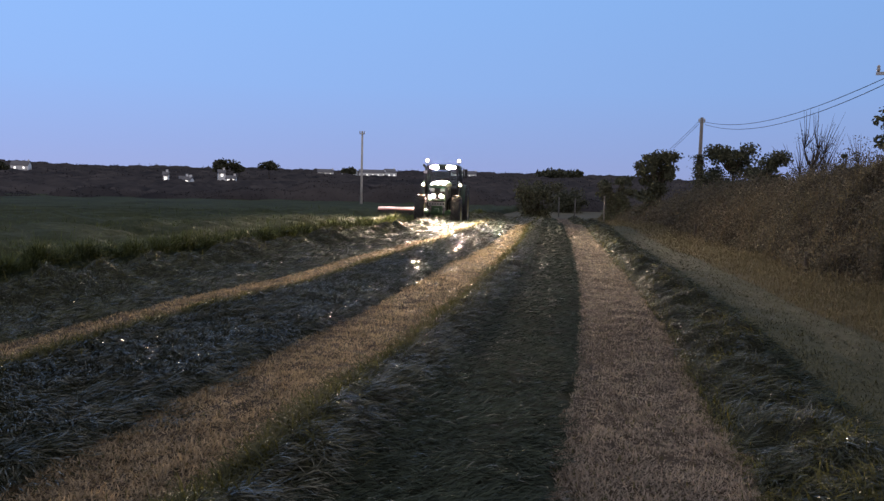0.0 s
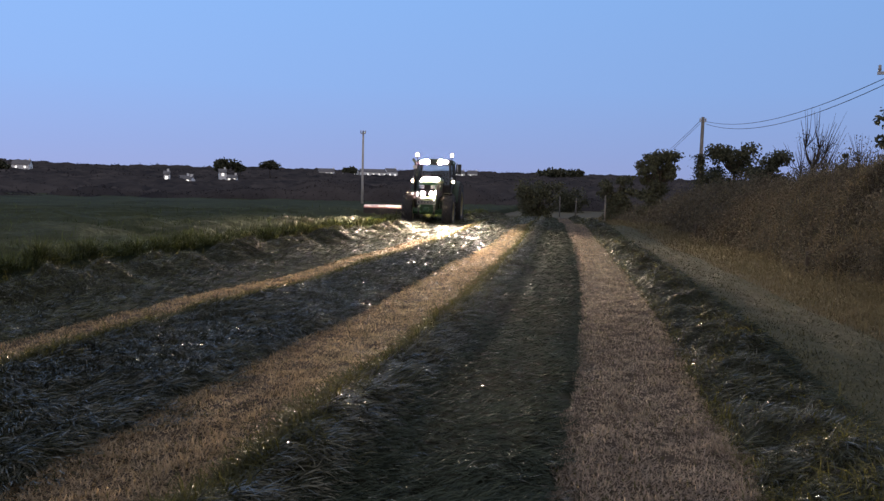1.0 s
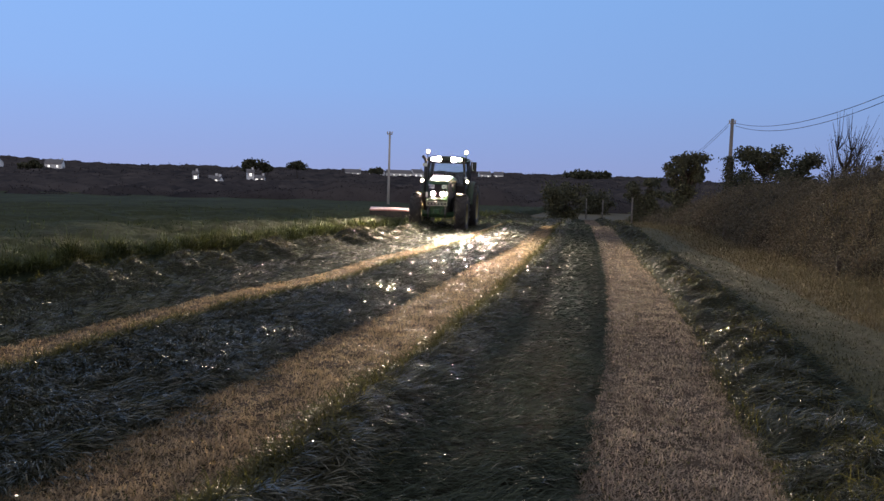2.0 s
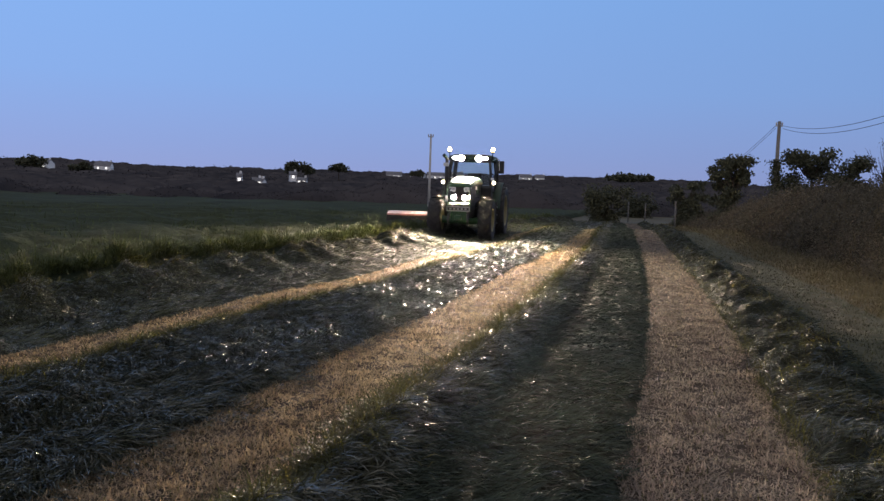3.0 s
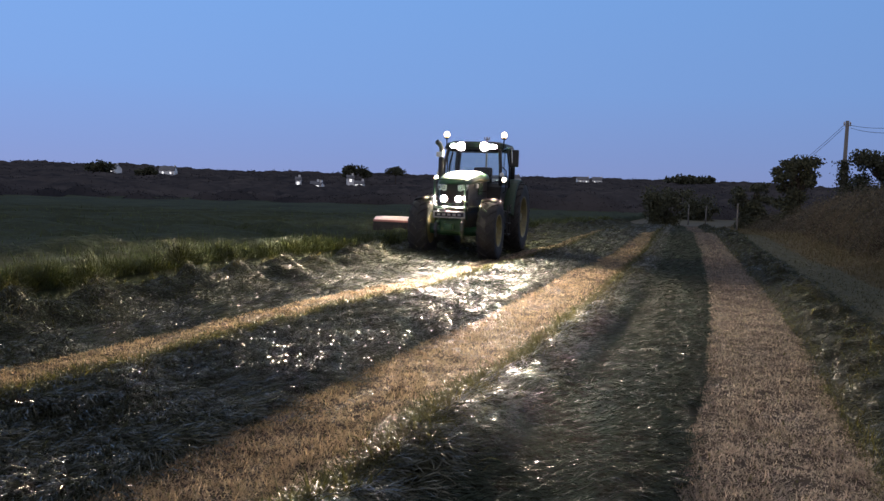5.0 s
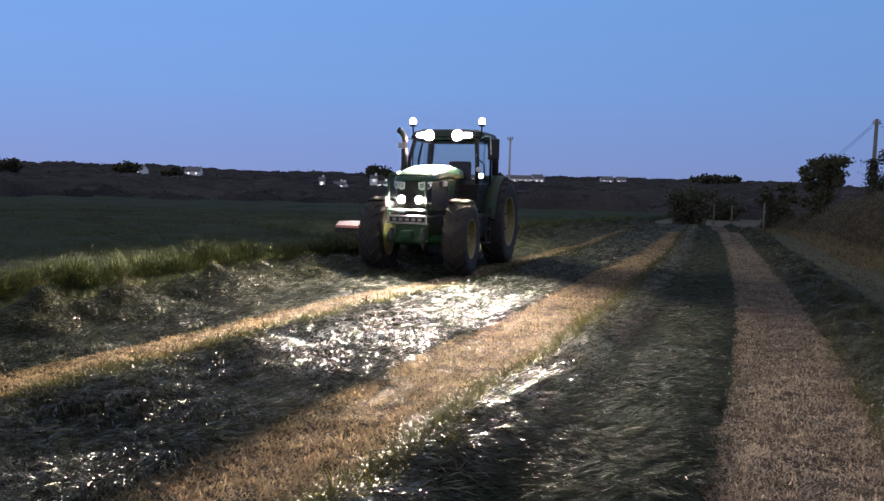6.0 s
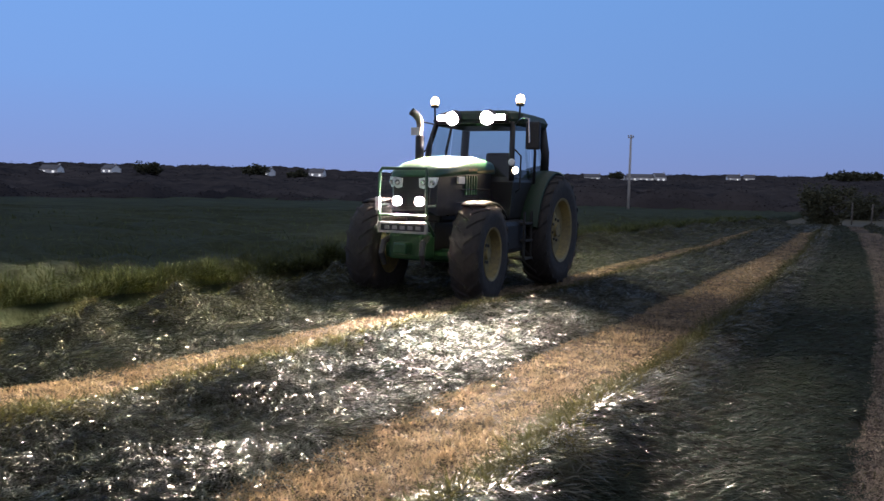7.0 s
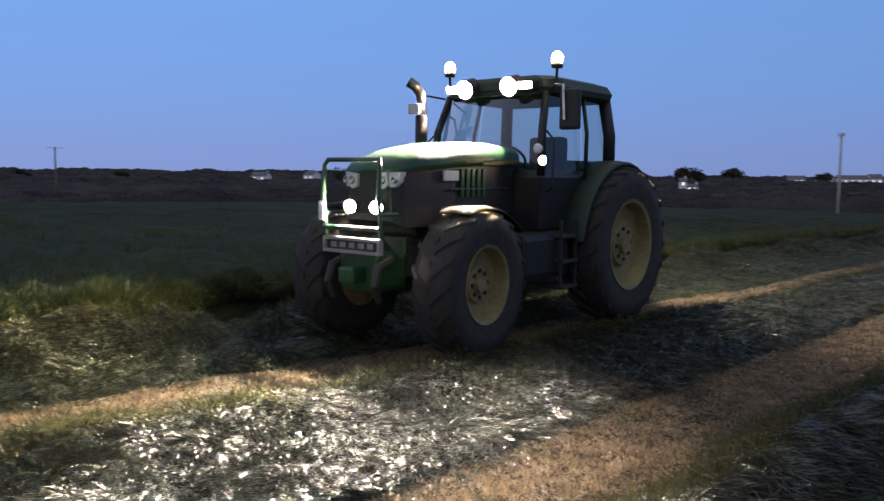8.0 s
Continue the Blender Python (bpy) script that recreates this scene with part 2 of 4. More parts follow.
gx = np.array([-v for v in grow(16, 4200, 0.35, 1.09)][::-1] + list(np.arange(-15.75, 12, 0.25)) + grow(12, 4200, 0.35, 1.09))
gy = np.array([-v for v in grow(4, 4200, 0.5, 1.14)][::-1] + list(np.arange(-3.75, 50, 0.25)) + grow(50, 4200, 0.35, 1.07))
X, Y = np.meshgrid(gx, gy)
gv = np.stack([X, Y, land(X, Y)], -1).reshape(-1, 3)
ny, nx = X.shape
ii = (np.arange(ny - 1)[:, None] * nx + np.arange(nx - 1)[None, :]).ravel()
gf = np.stack([ii, ii + 1, ii + nx + 1, ii + nx], -1)
ground = mesh_np("ground", gv, gf, [M_SOIL], smooth=True)
tagged(ground, "dark mown field ground reaching low hills", "ground", kind="structure")


def strip_grid(lo, hi, y0, y1, step_y, n_x, lift):
    """Vertices and quads of a strip between two row edges, lifted by lift(x, y, s)."""
    ys = np.arange(y0, y1 + step_y / 2, step_y)
    s = np.linspace(0, 1, n_x)
    a, b = edge(lo, ys), edge(hi, ys)
    X = a[:, None] + (b - a)[:, None] * s[None]
    Y = np.repeat(ys[:, None], n_x, 1)
    Z = land(X, Y) + lift(X, Y, np.repeat(s[None], len(ys), 0))
    v = np.stack([X, Y, Z], -1).reshape(-1, 3)
    i = (np.arange(len(ys) - 1)[:, None] * n_x + np.arange(n_x - 1)[None, :]).ravel()
    return v, np.stack([i, i + 1, i + n_x + 1, i + n_x], -1)


def blades(p, heading, length, width, tilt, bend, twist=0.7):
    """Thin grass blades: p roots, heading in the plan, tilt of the root from level, bend by which the tip sinks. Pointed at both ends, 2 triangles each."""
    n = len(p)
    h = np.stack([np.cos(heading), np.sin(heading), np.zeros(n)], -1)
    side = np.stack([-h[:, 1], h[:, 0], np.zeros(n)], -1)
    roll = rng.uniform(-twist, twist, n)
    side = side * np.cos(roll)[:, None] + np.array([0, 0, 1.0]) * np.sin(roll)[:, None]
    up = np.array([0, 0, 1.0])
    d1 = h * np.cos(tilt)[:, None] + up * np.sin(tilt)[:, None]
    t2 = tilt - bend
    d2 = h * np.cos(t2)[:, None] + up * np.sin(t2)[:, None]
    w, L = (width / 2)[:, None], length[:, None]
    mid = p + d1 * L * 0.5
    tip = mid + d2 * L * 0.5
    v = np.stack([p, mid + side * w * 1.15, mid - side * w * 1.15, tip], 1).reshape(-1, 3)
    b = (np.arange(n) * 4)[:, None]
    f = np.stack([b + [0, 1, 2], b + [2, 1, 3]], 1).reshape(-1, 3)
    return v, f


def tris(q):
    return np.concatenate([q[:, [0, 1, 2]], q[:, [0, 2, 3]]])


def join(name, pieces, materials, smooth=False):
    """pieces: (verts, tri faces, material index)."""
    vs, fs, ms, base = [], [], [], 0
    for v, f, k in pieces:
        vs.append(v), fs.append(f + base), ms.append(np.broadcast_to(k, len(f)))
        base += len(v)
    return mesh_np(name, np.concatenate(vs), np.concatenate(fs), materials, np.concatenate(ms), smooth)


def row_y(n, near, far):
    """Places along a row, denser near the viewer."""
    u = rng.uniform(0, 1, n)
    y = 1 / (1 / (near + 2.5) + u * (1 / (far + 2.5) - 1 / (near + 2.5))) - 2.5
    y[:n // 8] = rng.uniform(-8, near, n // 8)  # the rows go on behind the viewer
    return y


def ribbons(p, heading, length, width, tilt, bend, twist=0.35):
    """Lying grass blades as bent ribbons in three pieces, pointed at the tip, 5 triangles each."""
    n = len(p)
    h = np.stack([np.cos(heading), np.sin(heading), np.zeros(n)], -1)
    side = np.stack([-h[:, 1], h[:, 0], np.zeros(n)], -1)
    up = np.array([0, 0, 1.0])
    roll = rng.normal(0, twist, n)
    side = side * np.cos(roll)[:, None] + up * np.sin(roll)[:, None]
    sway = rng.normal(0, 0.16, n)[:, None] * np.stack([-h[:, 1], h[:, 0], np.zeros(n)], -1)
    pts, at_p = [p], p
    for k in range(3):
        e = tilt - bend * k / 2
        at_p = at_p + (h * np.cos(e)[:, None] + up * np.sin(e)[:, None] + sway * k) * (length / 3)[:, None]
        pts.append(at_p)
    w = (width / 2)[:, None]
    v = np.stack([pts[0] + side * w * 0.6, pts[0] - side * w * 0.6, pts[1] + side * w, pts[1] - side * w,
                  pts[2] + side * w * 0.85, pts[2] - side * w * 0.85, pts[3]], 1).reshape(-1, 3)
    b = (np.arange(n) * 7)[:, None]
    f = np.stack([b + [0, 1, 3], b + [0, 3, 2], b + [2, 3, 5], b + [2, 5, 4], b + [4, 5, 6]], 1).reshape(-1, 3)
    return v, f


def swath(lo, hi, shape, lumpy, flow, swing, n_blades, n_tufts, seed, y0, y1, label, near=1.5, wet=0.4, wilt=None, core=None, lying=None,
          fringe=0.0, crest=(0.3, 0.15), start=0.0, tall=1.0):
    """A row of cut grass: shape is its profile across as (share, height) pairs; long blades lie combed along flow on an
    uneven core, whose dark colour stands for the shade between them.
    """
    ks, kh = [q[0] for q in shape], [q[1] for q in shape]

    def lift(x, y, s):
        sw = s + 0.05 * waves(y, y * 0, 2.6, seed + 3) * np.sin(np.pi * np.clip(s, 0, 1))
        h = (np.interp(sw - 0.04, ks, kh) + np.interp(sw, ks, kh) + np.interp(sw + 0.04, ks, kh)) / 3
        lump = 1 + lumpy * (0.55 * waves(x, y, 1.1, seed) + 0.4 * waves(x, y, 2.7, seed + 2)) + 0.28 * waves(x, y, 0.38, seed + 1)
        bell = np.clip(np.minimum(s, 1 - s) * 14, 0, 1)
        return h * np.clip(lump, 0.15, 1.7) + bell * 0.016 * waves(x, y, 0.22, seed + 4) - 0.02 + 0.035 * bell
    gv, gf = strip_grid(lo, hi, y0, y1, 0.08, 34, lift)
    n = n_blades
    y = row_y(n, near, y1 - 0.5)
    s = rng.uniform(0, 1, n)
    a, b = edge(lo, y), edge(hi, y)
    # ragged margins on both sides
    s = s + (1 - s) * 0.05 * waves(y, y * 0, 0.7, seed + 11) + s * (0.085 * waves(y, y * 0, 0.9, seed + 12) - 0.01)
    s = start + s * (1 - start)
    x = a + (b - a) * s
    z = land(x, y) + np.maximum(lift(x, y, np.clip(s, 0, 1)), 0) + rng.uniform(-0.012, 0.022, n)
    far = np.clip(np.hypot(x, y) / 13, 1, 3)
    heading = flow + swing * (0.7 * waves(x, y, 0.7, seed + 7) + 0.6 * waves(x, y, 2.2, seed + 9)) + rng.normal(0, 0.36, n)
    lock = waves(x, y, 0.3, seed + 8)
    calm = 1.0 if wilt is None else 1 - 0.7 * smooth_step(s, wilt - 0.1, wilt + 0.1)
    bv, bf = ribbons(np.stack([x, y, z], -1), heading, rng.uniform(0.09, 0.22, n) * (0.45 + 0.55 * calm) * far ** 0.35, rng.uniform(0.0034, 0.008, n) * far,
                     rng.normal(0.22, 0.25, n) + 0.24 * lock * calm, rng.normal(0.45, 0.3, n), 0.6)
    kind = np.where(rng.uniform(0, 1, n) < wet * np.clip(1 + 0.5 * waves(x, y, 0.9, seed + 13), 0.2, 2), 4, 1)
    if wilt is not None:
        kind = np.where(rng.uniform(0, 1, n) < smooth_step(s, wilt - 0.1, wilt + 0.1) * 0.96, 3, kind)
    kind = np.repeat(kind, 5)
    # shorter tangled tufts on the crest, and a yellow-green fringe along the stubble
    m = n_tufts
    y = row_y(m, near, y1 - 0.5)
    on_edge = rng.uniform(0, 1, m) < fringe
    s = np.where(on_edge, rng.normal(0.04, 0.045, m), np.clip(rng.normal(crest[0], crest[1], m), 0, 1))
    a, b = edge(lo, y), edge(hi, y)
    x = a + (b - a) * s
    k = waves(x, y, 1.1, seed) + 0.5 * waves(x, y, 2.7, seed + 2)
    keep = on_edge | (k > rng.uniform(-1.1, 0.7, m))
    x, y, s, k = x[keep], y[keep], s[keep], k[keep]
    m = len(x)
    z = land(x, y) + np.maximum(lift(x, y, np.clip(s, 0, 1)), 0) - 0.01
    far = np.clip(y / 13, 1, 3)
    tv, tf = ribbons(np.stack([x, y, z], -1), rng.uniform(0, 2 * np.pi, m), tall * rng.uniform(0.08, 0.21, m) * (1 + 0.25 * np.clip(k, -1, 1)),
                     rng.uniform(0.004, 0.009, m) * far, rng.normal(0.85, 0.3, m), rng.normal(1.3, 0.5, m))
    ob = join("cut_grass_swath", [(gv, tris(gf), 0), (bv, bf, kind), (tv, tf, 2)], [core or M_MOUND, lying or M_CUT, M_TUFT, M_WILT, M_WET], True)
    return tagged(ob, label, "cut grass", "rows of cut grass", "stuff")


def spikes(p, heading, length, width, tilt):
    """Short single stems, one triangle each."""
    n = len(p)
    h = np.stack([np.cos(heading) * np.cos(tilt), np.sin(heading) * np.cos(tilt), np.sin(tilt)], -1)
    side = np.stack([-np.sin(heading), np.cos(heading), np.zeros(n)], -1) * (width / 2)[:, None]
    v = np.stack([p - side, p + side, p + h * length[:, None]], 1).reshape(-1, 3)
    return v, np.arange(3 * n).reshape(-1, 3)


def stubble(lo, hi, n, y0, y1, label, soil=M_STUB_SOIL, stems=M_STUBBLE):
    """A strip of short, trodden, patchy stubble with loose straw, between two rows of cut grass."""
    def lift(x, y, s):
        return 0.026 + (0.012 * waves(x, y, 0.5, 31) + 0.006 * waves(x, y, 0.26, 32)) * np.sin(np.pi * np.clip(s, 0, 1))
    gv, gf = strip_grid(lo, hi, y0, y1, 0.08, 26, lift)
    y = row_y(n, 1.5, y1)
    a, b = edge(lo, y), edge(hi, y)
    s = rng.uniform(-0.04, 1.04, n)
    s = s + (s - 0.5) * 0.13 * waves(y, y * 0, 0.8, 33)
    x = a + (b - a) * s
    keep = np.maximum(waves(x, y, 0.28, 36) + 0.6 * waves(x, y, 0.9, 37), -1.0) > rng.uniform(-2.2, 0.7, n)
    x, y, s = x[keep], y[keep], s[keep]
    n = len(x)
    far = np.clip(y / 11, 1, 3)
    tuft = waves(x, y, 0.16, 38)
    bv, bf = spikes(np.stack([x, y, land(x, y) + np.maximum(lift(x, y, s), 0) + 0.002 + 0.008 * np.clip(tuft, 0, 1)], -1), rng.uniform(0, 2 * np.pi, n),
                    rng.uniform(0.018, 0.05, n) * (1 + 0.4 * waves(x, y, 0.5, 35)), rng.uniform(0.006, 0.013, n) * far, rng.normal(0.48, 0.34, n))
    green = (rng.uniform(0, 1, n) < 0.05 + 0.10 * np.clip(waves(x, y, 1.3, 39), 0, 1)).astype(int)
    ob = join("stubble_strip", [(gv, tris(gf), 0), (bv, bf, 1 + green)], [soil, stems, M_TUFT])
    return tagged(ob, label, "stubble", "strips of stubble", "stuff")


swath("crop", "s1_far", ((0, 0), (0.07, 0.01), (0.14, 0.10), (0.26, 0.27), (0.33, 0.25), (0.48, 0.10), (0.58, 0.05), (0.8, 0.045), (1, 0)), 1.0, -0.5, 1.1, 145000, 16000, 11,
      -9, 60, "dark clumpy row of cut grass beside the standing crop", 1.5, 0.24, None, M_HAY_CORE, M_HAY, 0.0, (0.28, 0.11), 0.0, 1.2)
swath("s1_near", "s2_far", ((0, 0), (0.06, 0.04), (0.2, 0.09), (0.5, 0.08), (0.9, 0.05), (1, 0)), 0.7, -0.75, 0.8, 200000, 78000, 21,
      -9, 60, "broad row of glossy freshly cut grass lying flat", 1.0, 0.52, fringe=0.75, crest=(0.14, 0.08))
swath("s2_near", "s3_left", ((0, 0), (0.06, 0.05), (0.15, 0.125), (0.24, 0.11), (0.33, 0.02), (0.46, 0.0), (0.56, 0.04), (0.9, 0.045), (1, 0)), 0.8, -0.2, 0.7,
      135000, 50000, 33, -9, 60, "row of glossy cut grass with a tufted crest beside flat green grass", 1.5, 0.8, 0.32, fringe=0.7, crest=(0.15, 0.09))
swath("s3_right", "s4_left", ((0, 0), (0.2, 0.10), (0.5, 0.18), (0.8, 0.10), (1, 0)), 1.0, -0.6, 1.2, 60000, 18000, 47,
      -9, 60, "tufted row of cut green grass", 2.0, 0.25, 0.6, fringe=0.2, crest=(0.5, 0.25))
stubble("s1_far", "s1_near", 110000, -9, 60, "narrow strip of golden-brown stubble", stems=M_STRAW)
stubble("s2_far", "s2_near", 150000, -9, 60, "strip of golden-brown stubble between cut rows", stems=M_STRAW)
stubble("s3_left", "s3_right", 130000, -9, 60, "straight strip of pale trodden stubble")
stubble("s4_left", "s4_right", 90000, -9, 60, "dull strip of grey-green stubble beside the weeds", M_DULL_SOIL, M_DULL)


# ---- standing grass on the far side, rank weeds under the hedge ----
def standing_grass():
    ys = np.array(list(np.arange(-9, 40, 0.3)) + grow(40, 86, 0.4, 1.05))
    off = np.array([0.0, 0.06, 0.3] + grow(0.6, 95, 0.3, 1.09))
    Y = np.repeat(ys[:, None], len(off), 1)
    X = edge("crop", Y) - off[None] + 0.10 * waves(Y, Y * 0, 1.3, 64)
    h = 0.46 * smooth_step(off, -0.01, 0.09)[None] * (1 + 0.20 * waves(X, Y, 1.1, 61) + 0.16 * waves(X, Y, 0.6, 63) + 0.16 * waves(X, Y, 4.5, 62))
    v = np.stack([X, Y, land(X, Y) + h - 0.02], -1).reshape(-1, 3)
    k = len(off)
    i = (np.arange(len(ys) - 1)[:, None] * k + np.arange(k - 1)[None, :]).ravel()
    f = np.stack([i, i + k, i + k + 1, i + 1], -1)
    n = 190000
    y = row_y(n, 1.5, 60)
    o = np.where(rng.uniform(0, 1, n) < 0.5, rng.exponential(0.22, n), rng.uniform(0, 1, n) ** 1.6 * 26) - 0.05
    x = edge("crop", y) - o + 0.10 * waves(y, y * 0, 1.3, 64)
    far = np.clip(np.hypot(x, y) / 14, 1, 3.5)
    # blades start high, so the dark-coloured body shows below as the shaded edge
    z = land(x, y) + 0.24
    length = rng.uniform(0.20, 0.38, n) * (1 + 0.3 * waves(x, y, 1.1, 61) + 0.3 * waves(x, y, 0.6, 63))
    bv, bf = blades(np.stack([x, y, z], -1), rng.uniform(0, 2 * np.pi, n), length, rng.uniform(0.005, 0.013, n) * far,
                    rng.normal(1.25, 0.26, n), rng.normal(0.55, 0.4, n))
    ob = join("standing_grass", [(v, tris(f), 0), (bv, bf, 1)], [M_CROP_SHADE, M_CROP])
    return tagged(ob, "uncut standing meadow grass with an uneven edge", "grass", "", "stuff")


def weeds():
    n = 70000
    y = row_y(n, 3, 60)
    s = rng.uniform(0, 1, n)
    a, b = edge("s4_right", y), edge("hedge", y) + 0.6
    x = a + (b - a) * s
    far = np.clip(y / 12, 1, 3.5)
    length = (0.10 + 0.26 * s ** 0.7) * rng.uniform(0.6, 1.3, n) * (1 + 0.4 * waves(x, y, 1.6, 71))
    bv, bf = blades(np.stack([x, y, land(x, y)], -1), rng.uniform(0, 2 * np.pi, n), length, rng.uniform(0.005, 0.012, n) * far,
                    rng.normal(1.15, 0.3, n), rng.normal(0.7, 0.4, n))
    ob = join("verge_weeds", [(bv, bf, 0)], [M_WEED])
    return tagged(ob, "rusty brown and green weeds along the hedge bank", "weeds", "", "stuff")


def leaf_quads(p, size):
    """Small leaves, each a bent pair of triangles turned at random."""
    n = len(p)
    a = rng.normal(0, 1, (n, 3))
    a /= np.linalg.norm(a, axis=1)[:, None]
    b = np.cross(a, rng.normal(0, 1, (n, 3)))
    b /= np.linalg.norm(b, axis=1)[:, None]
    c = np.cross(a, b)
    s = size[:, None]
    v = np.stack([p - a * s, p - b * s * 0.55 + c * s * 0.15, p + a * s, p + b * s * 0.55 + c * s * 0.15], 1).reshape(-1, 3)
    k = (np.arange(n) * 4)[:, None]
    return v, np.stack([k + [0, 1, 2], k + [0, 2, 3]], 1).reshape(-1, 3)


def hedge_height(y):
    return 2.25 - 0.55 * smooth_step(y, 16, 34) - 0.75 * smooth_step(y, 34, 52)


def bramble_hedge():
    """A long bank overgrown with brambles: a lumpy core and many leaves."""
    ys = np.arange(2, 62, 0.35)
    s = np.linspace(0, 1, 22)
    Y = np.repeat(ys[:, None], 22, 1)
    S = np.repeat(s[None], len(ys), 0)
    w = 5.0

    def surf(y, s, out=0.0):
        ang = np.pi * s
        H = hedge_height(y) * (1 + 0.17 * waves(y, y * 0, 2.6, 81) + 0.15 * waves(y, s * 6, 1.0, 82))
        x = edge("hedge", y) + w / 2 - (w / 2 + out) * np.cos(ang) * (1 + 0.10 * waves(y, s * 5, 1.7, 83))
        z = land(x, y) - 0.1 + (H + out) * np.sin(ang) ** 1.05
        return x, z
    x, z = surf(Y, S)
    v = np.stack([x, Y, z], -1).reshape(-1, 3)
    i = (np.arange(len(ys) - 1)[:, None] * 22 + np.arange(21)[None, :]).ravel()
    f = np.stack([i, i + 22, i + 23, i + 1], -1)
    n = 210000
    y = 1 / (1 / 9 + rng.uniform(0, 1, n) * (1 / 62 - 1 / 9))
    s = rng.uniform(0.0, 0.72, n)
    lx, lz = surf(y, s, 0.0)
    lx2, lz2 = surf(y, s, 1.0)
    o = np.minimum(rng.exponential(0.12, n) * np.clip(1 + 1.3 * waves(y, s * 6, 0.8, 84), 0.1, 3), 0.5)
    px, pz = lx + (lx2 - lx) * o, lz + (lz2 - lz) * o
    lv, lf = leaf_quads(np.stack([px, y, np.maximum(pz, land(px, y) + 0.03)], -1), rng.uniform(0.016, 0.036, n) * np.clip(y / 20, 1, 1.6))
    # thin upright shoots
    m = 14000
    y = 1 / (1 / 10 + rng.uniform(0, 1, m) * (1 / 55 - 1 / 10))
    sx, sz = surf(y, rng.uniform(0.0, 0.6, m))
    bv, bf = blades(np.stack([sx, y, sz], -1), rng.uniform(0, 6.28, m), rng.uniform(0.15, 0.5, m), rng.uniform(0.008, 0.018, m),
                    rng.normal(1.2, 0.3, m), rng.normal(0.4, 0.3, m))
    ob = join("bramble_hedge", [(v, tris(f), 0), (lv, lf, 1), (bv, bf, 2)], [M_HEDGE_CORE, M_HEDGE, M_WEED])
    return tagged(ob, "overgrown brown-green bramble hedge on a field bank", "hedge", "", "stuff")


standing_grass()
weeds()
bramble_hedge()


# ---- trees ----
def at(az, dist):
    return dist * math.sin(radians(az)), dist * math.cos(radians(az))


def tree(az, dist, z_top, width, seed, label, trunk_share=0.3, clumps=14, leaves=2600, leaf=0.11, flat=1.0, bare=False, name="tree"):
    """A tapered trunk with limbs and a crown of leaf clumps, uneven and with gaps."""
    r = np.random.default_rng(seed)
    x0, y0 = at(az, dist)
    z0 = float(land(x0, y0)) - 0.15
    H = z_top - z0
    root = new(name)
    root.location = (x0, y0, z0)
    bm = bmesh.new()
    tr = max(0.05, H * 0.03)
    tube(bm, [(0, 0, 0), (0.03 * H, 0.02, H * 0.25), (0.01 * H, -0.02 * H, H * 0.5), (0.03 * H, 0, H * 0.8)], [tr, tr * 0.8, tr * 0.6, tr * 0.2], 8)
    centres = []
    for k in range(clumps):
        a, q = r.uniform(0, 2 * np.pi), r.uniform(0.0, 1.0) ** 0.6
        zz = H * (trunk_share + (1 - trunk_share) * r.uniform(0.12, 0.93))
        spread = width / 2 * (0.85 - 0.35 * abs(zz / H - 0.6))
        c = Vector((math.cos(a) * q * spread, math.sin(a) * q * spread, H * trunk_share + (zz - H * trunk_share) * flat + H * (1 - trunk_share) * (1 - flat)))
        centres.append(c)
        start = Vector((0.02 * H, 0, min(c.z * 0.75, H * 0.7)))
        mid = (start + c) / 2 + Vector((0, 0, -0.04 * H))
        tube(bm, [start, mid, c], [tr * 0.45, tr * 0.28, tr * 0.08], 5)
        if bare:
            for _ in range(11):
                tipv = c + Vector(r.normal(0, 0.16 * width, 3)) + Vector((0, 0, 0.16 * H))
                tube(bm, [mid.lerp(c, 0.5), mid.lerp(tipv, 0.6), tipv], [tr * 0.10, tr * 0.06, tr * 0.03], 4)
    part("trunk", bm, M_BARK, root, smooth=True)
    if leaves:
        per = leaves // clumps
        pts = []
        for c in centres:
            rad = width * r.uniform(0.12, 0.24)
            d = r.normal(0, 1, (per, 3))
            d /= np.linalg.norm(d, axis=1)[:, None]
            q = rad * r.uniform(0.25, 1.12, per)[:, None]
            pts.append(np.array(c) + d * q * np.array([1, 1, 0.75]))
        pts = np.concatenate(pts)
        v, f = leaf_quads(pts, r.uniform(0.6, 1.4, len(pts)) * leaf)
        crown = mesh_np("crown", v, f, [M_LEAF])
        crown.parent = root
    return tagged(root, label, "tree", "trees behind the hedge")


tree(15.45, 46, 3.62, 2.4, 101, "small bushy tree standing above the hedge", 0.04, 38, 9500, 0.085)
tree(20.2, 62, 4.75, 4.2, 102, "dark dense tree behind the hedge", 0.0, 40, 10000, 0.12)
tree(22.4, 60, 4.15, 3.6, 103, "dark dense tree behind the hedge", 0.0, 40, 9500, 0.12)
tree(12.8, 56, 2.25, 2.5, 104, "round dark bush beside a fence post", -0.12, 26, 5200, 0.10, name="bush")
tree(7.35, 60, 1.70, 3.7, 105, "low dark bush at the end of the field", -0.12, 34, 6800, 0.10, name="bush")
tree(9.3, 84, 0.9, 4.4, 115, "low dark bush at the end of the field", -0.12, 22, 4000, 0.12, name="bush")
tree(24.9, 30, 3.75, 1.9, 106, "pale twiggy shrub with few leaves", 0.35, 16, 500, 0.035, bare=True, name="shrub")
tree(26.8, 28, 3.45, 0.6, 107, "slender sapling with sparse leaf tufts", 0.4, 7, 420, 0.07, name="sapling")
tree(28.0, 27, 2.9, 1.0, 117, "pale twiggy shrub with few leaves", 0.4, 9, 260, 0.035, bare=True, name="shrub")
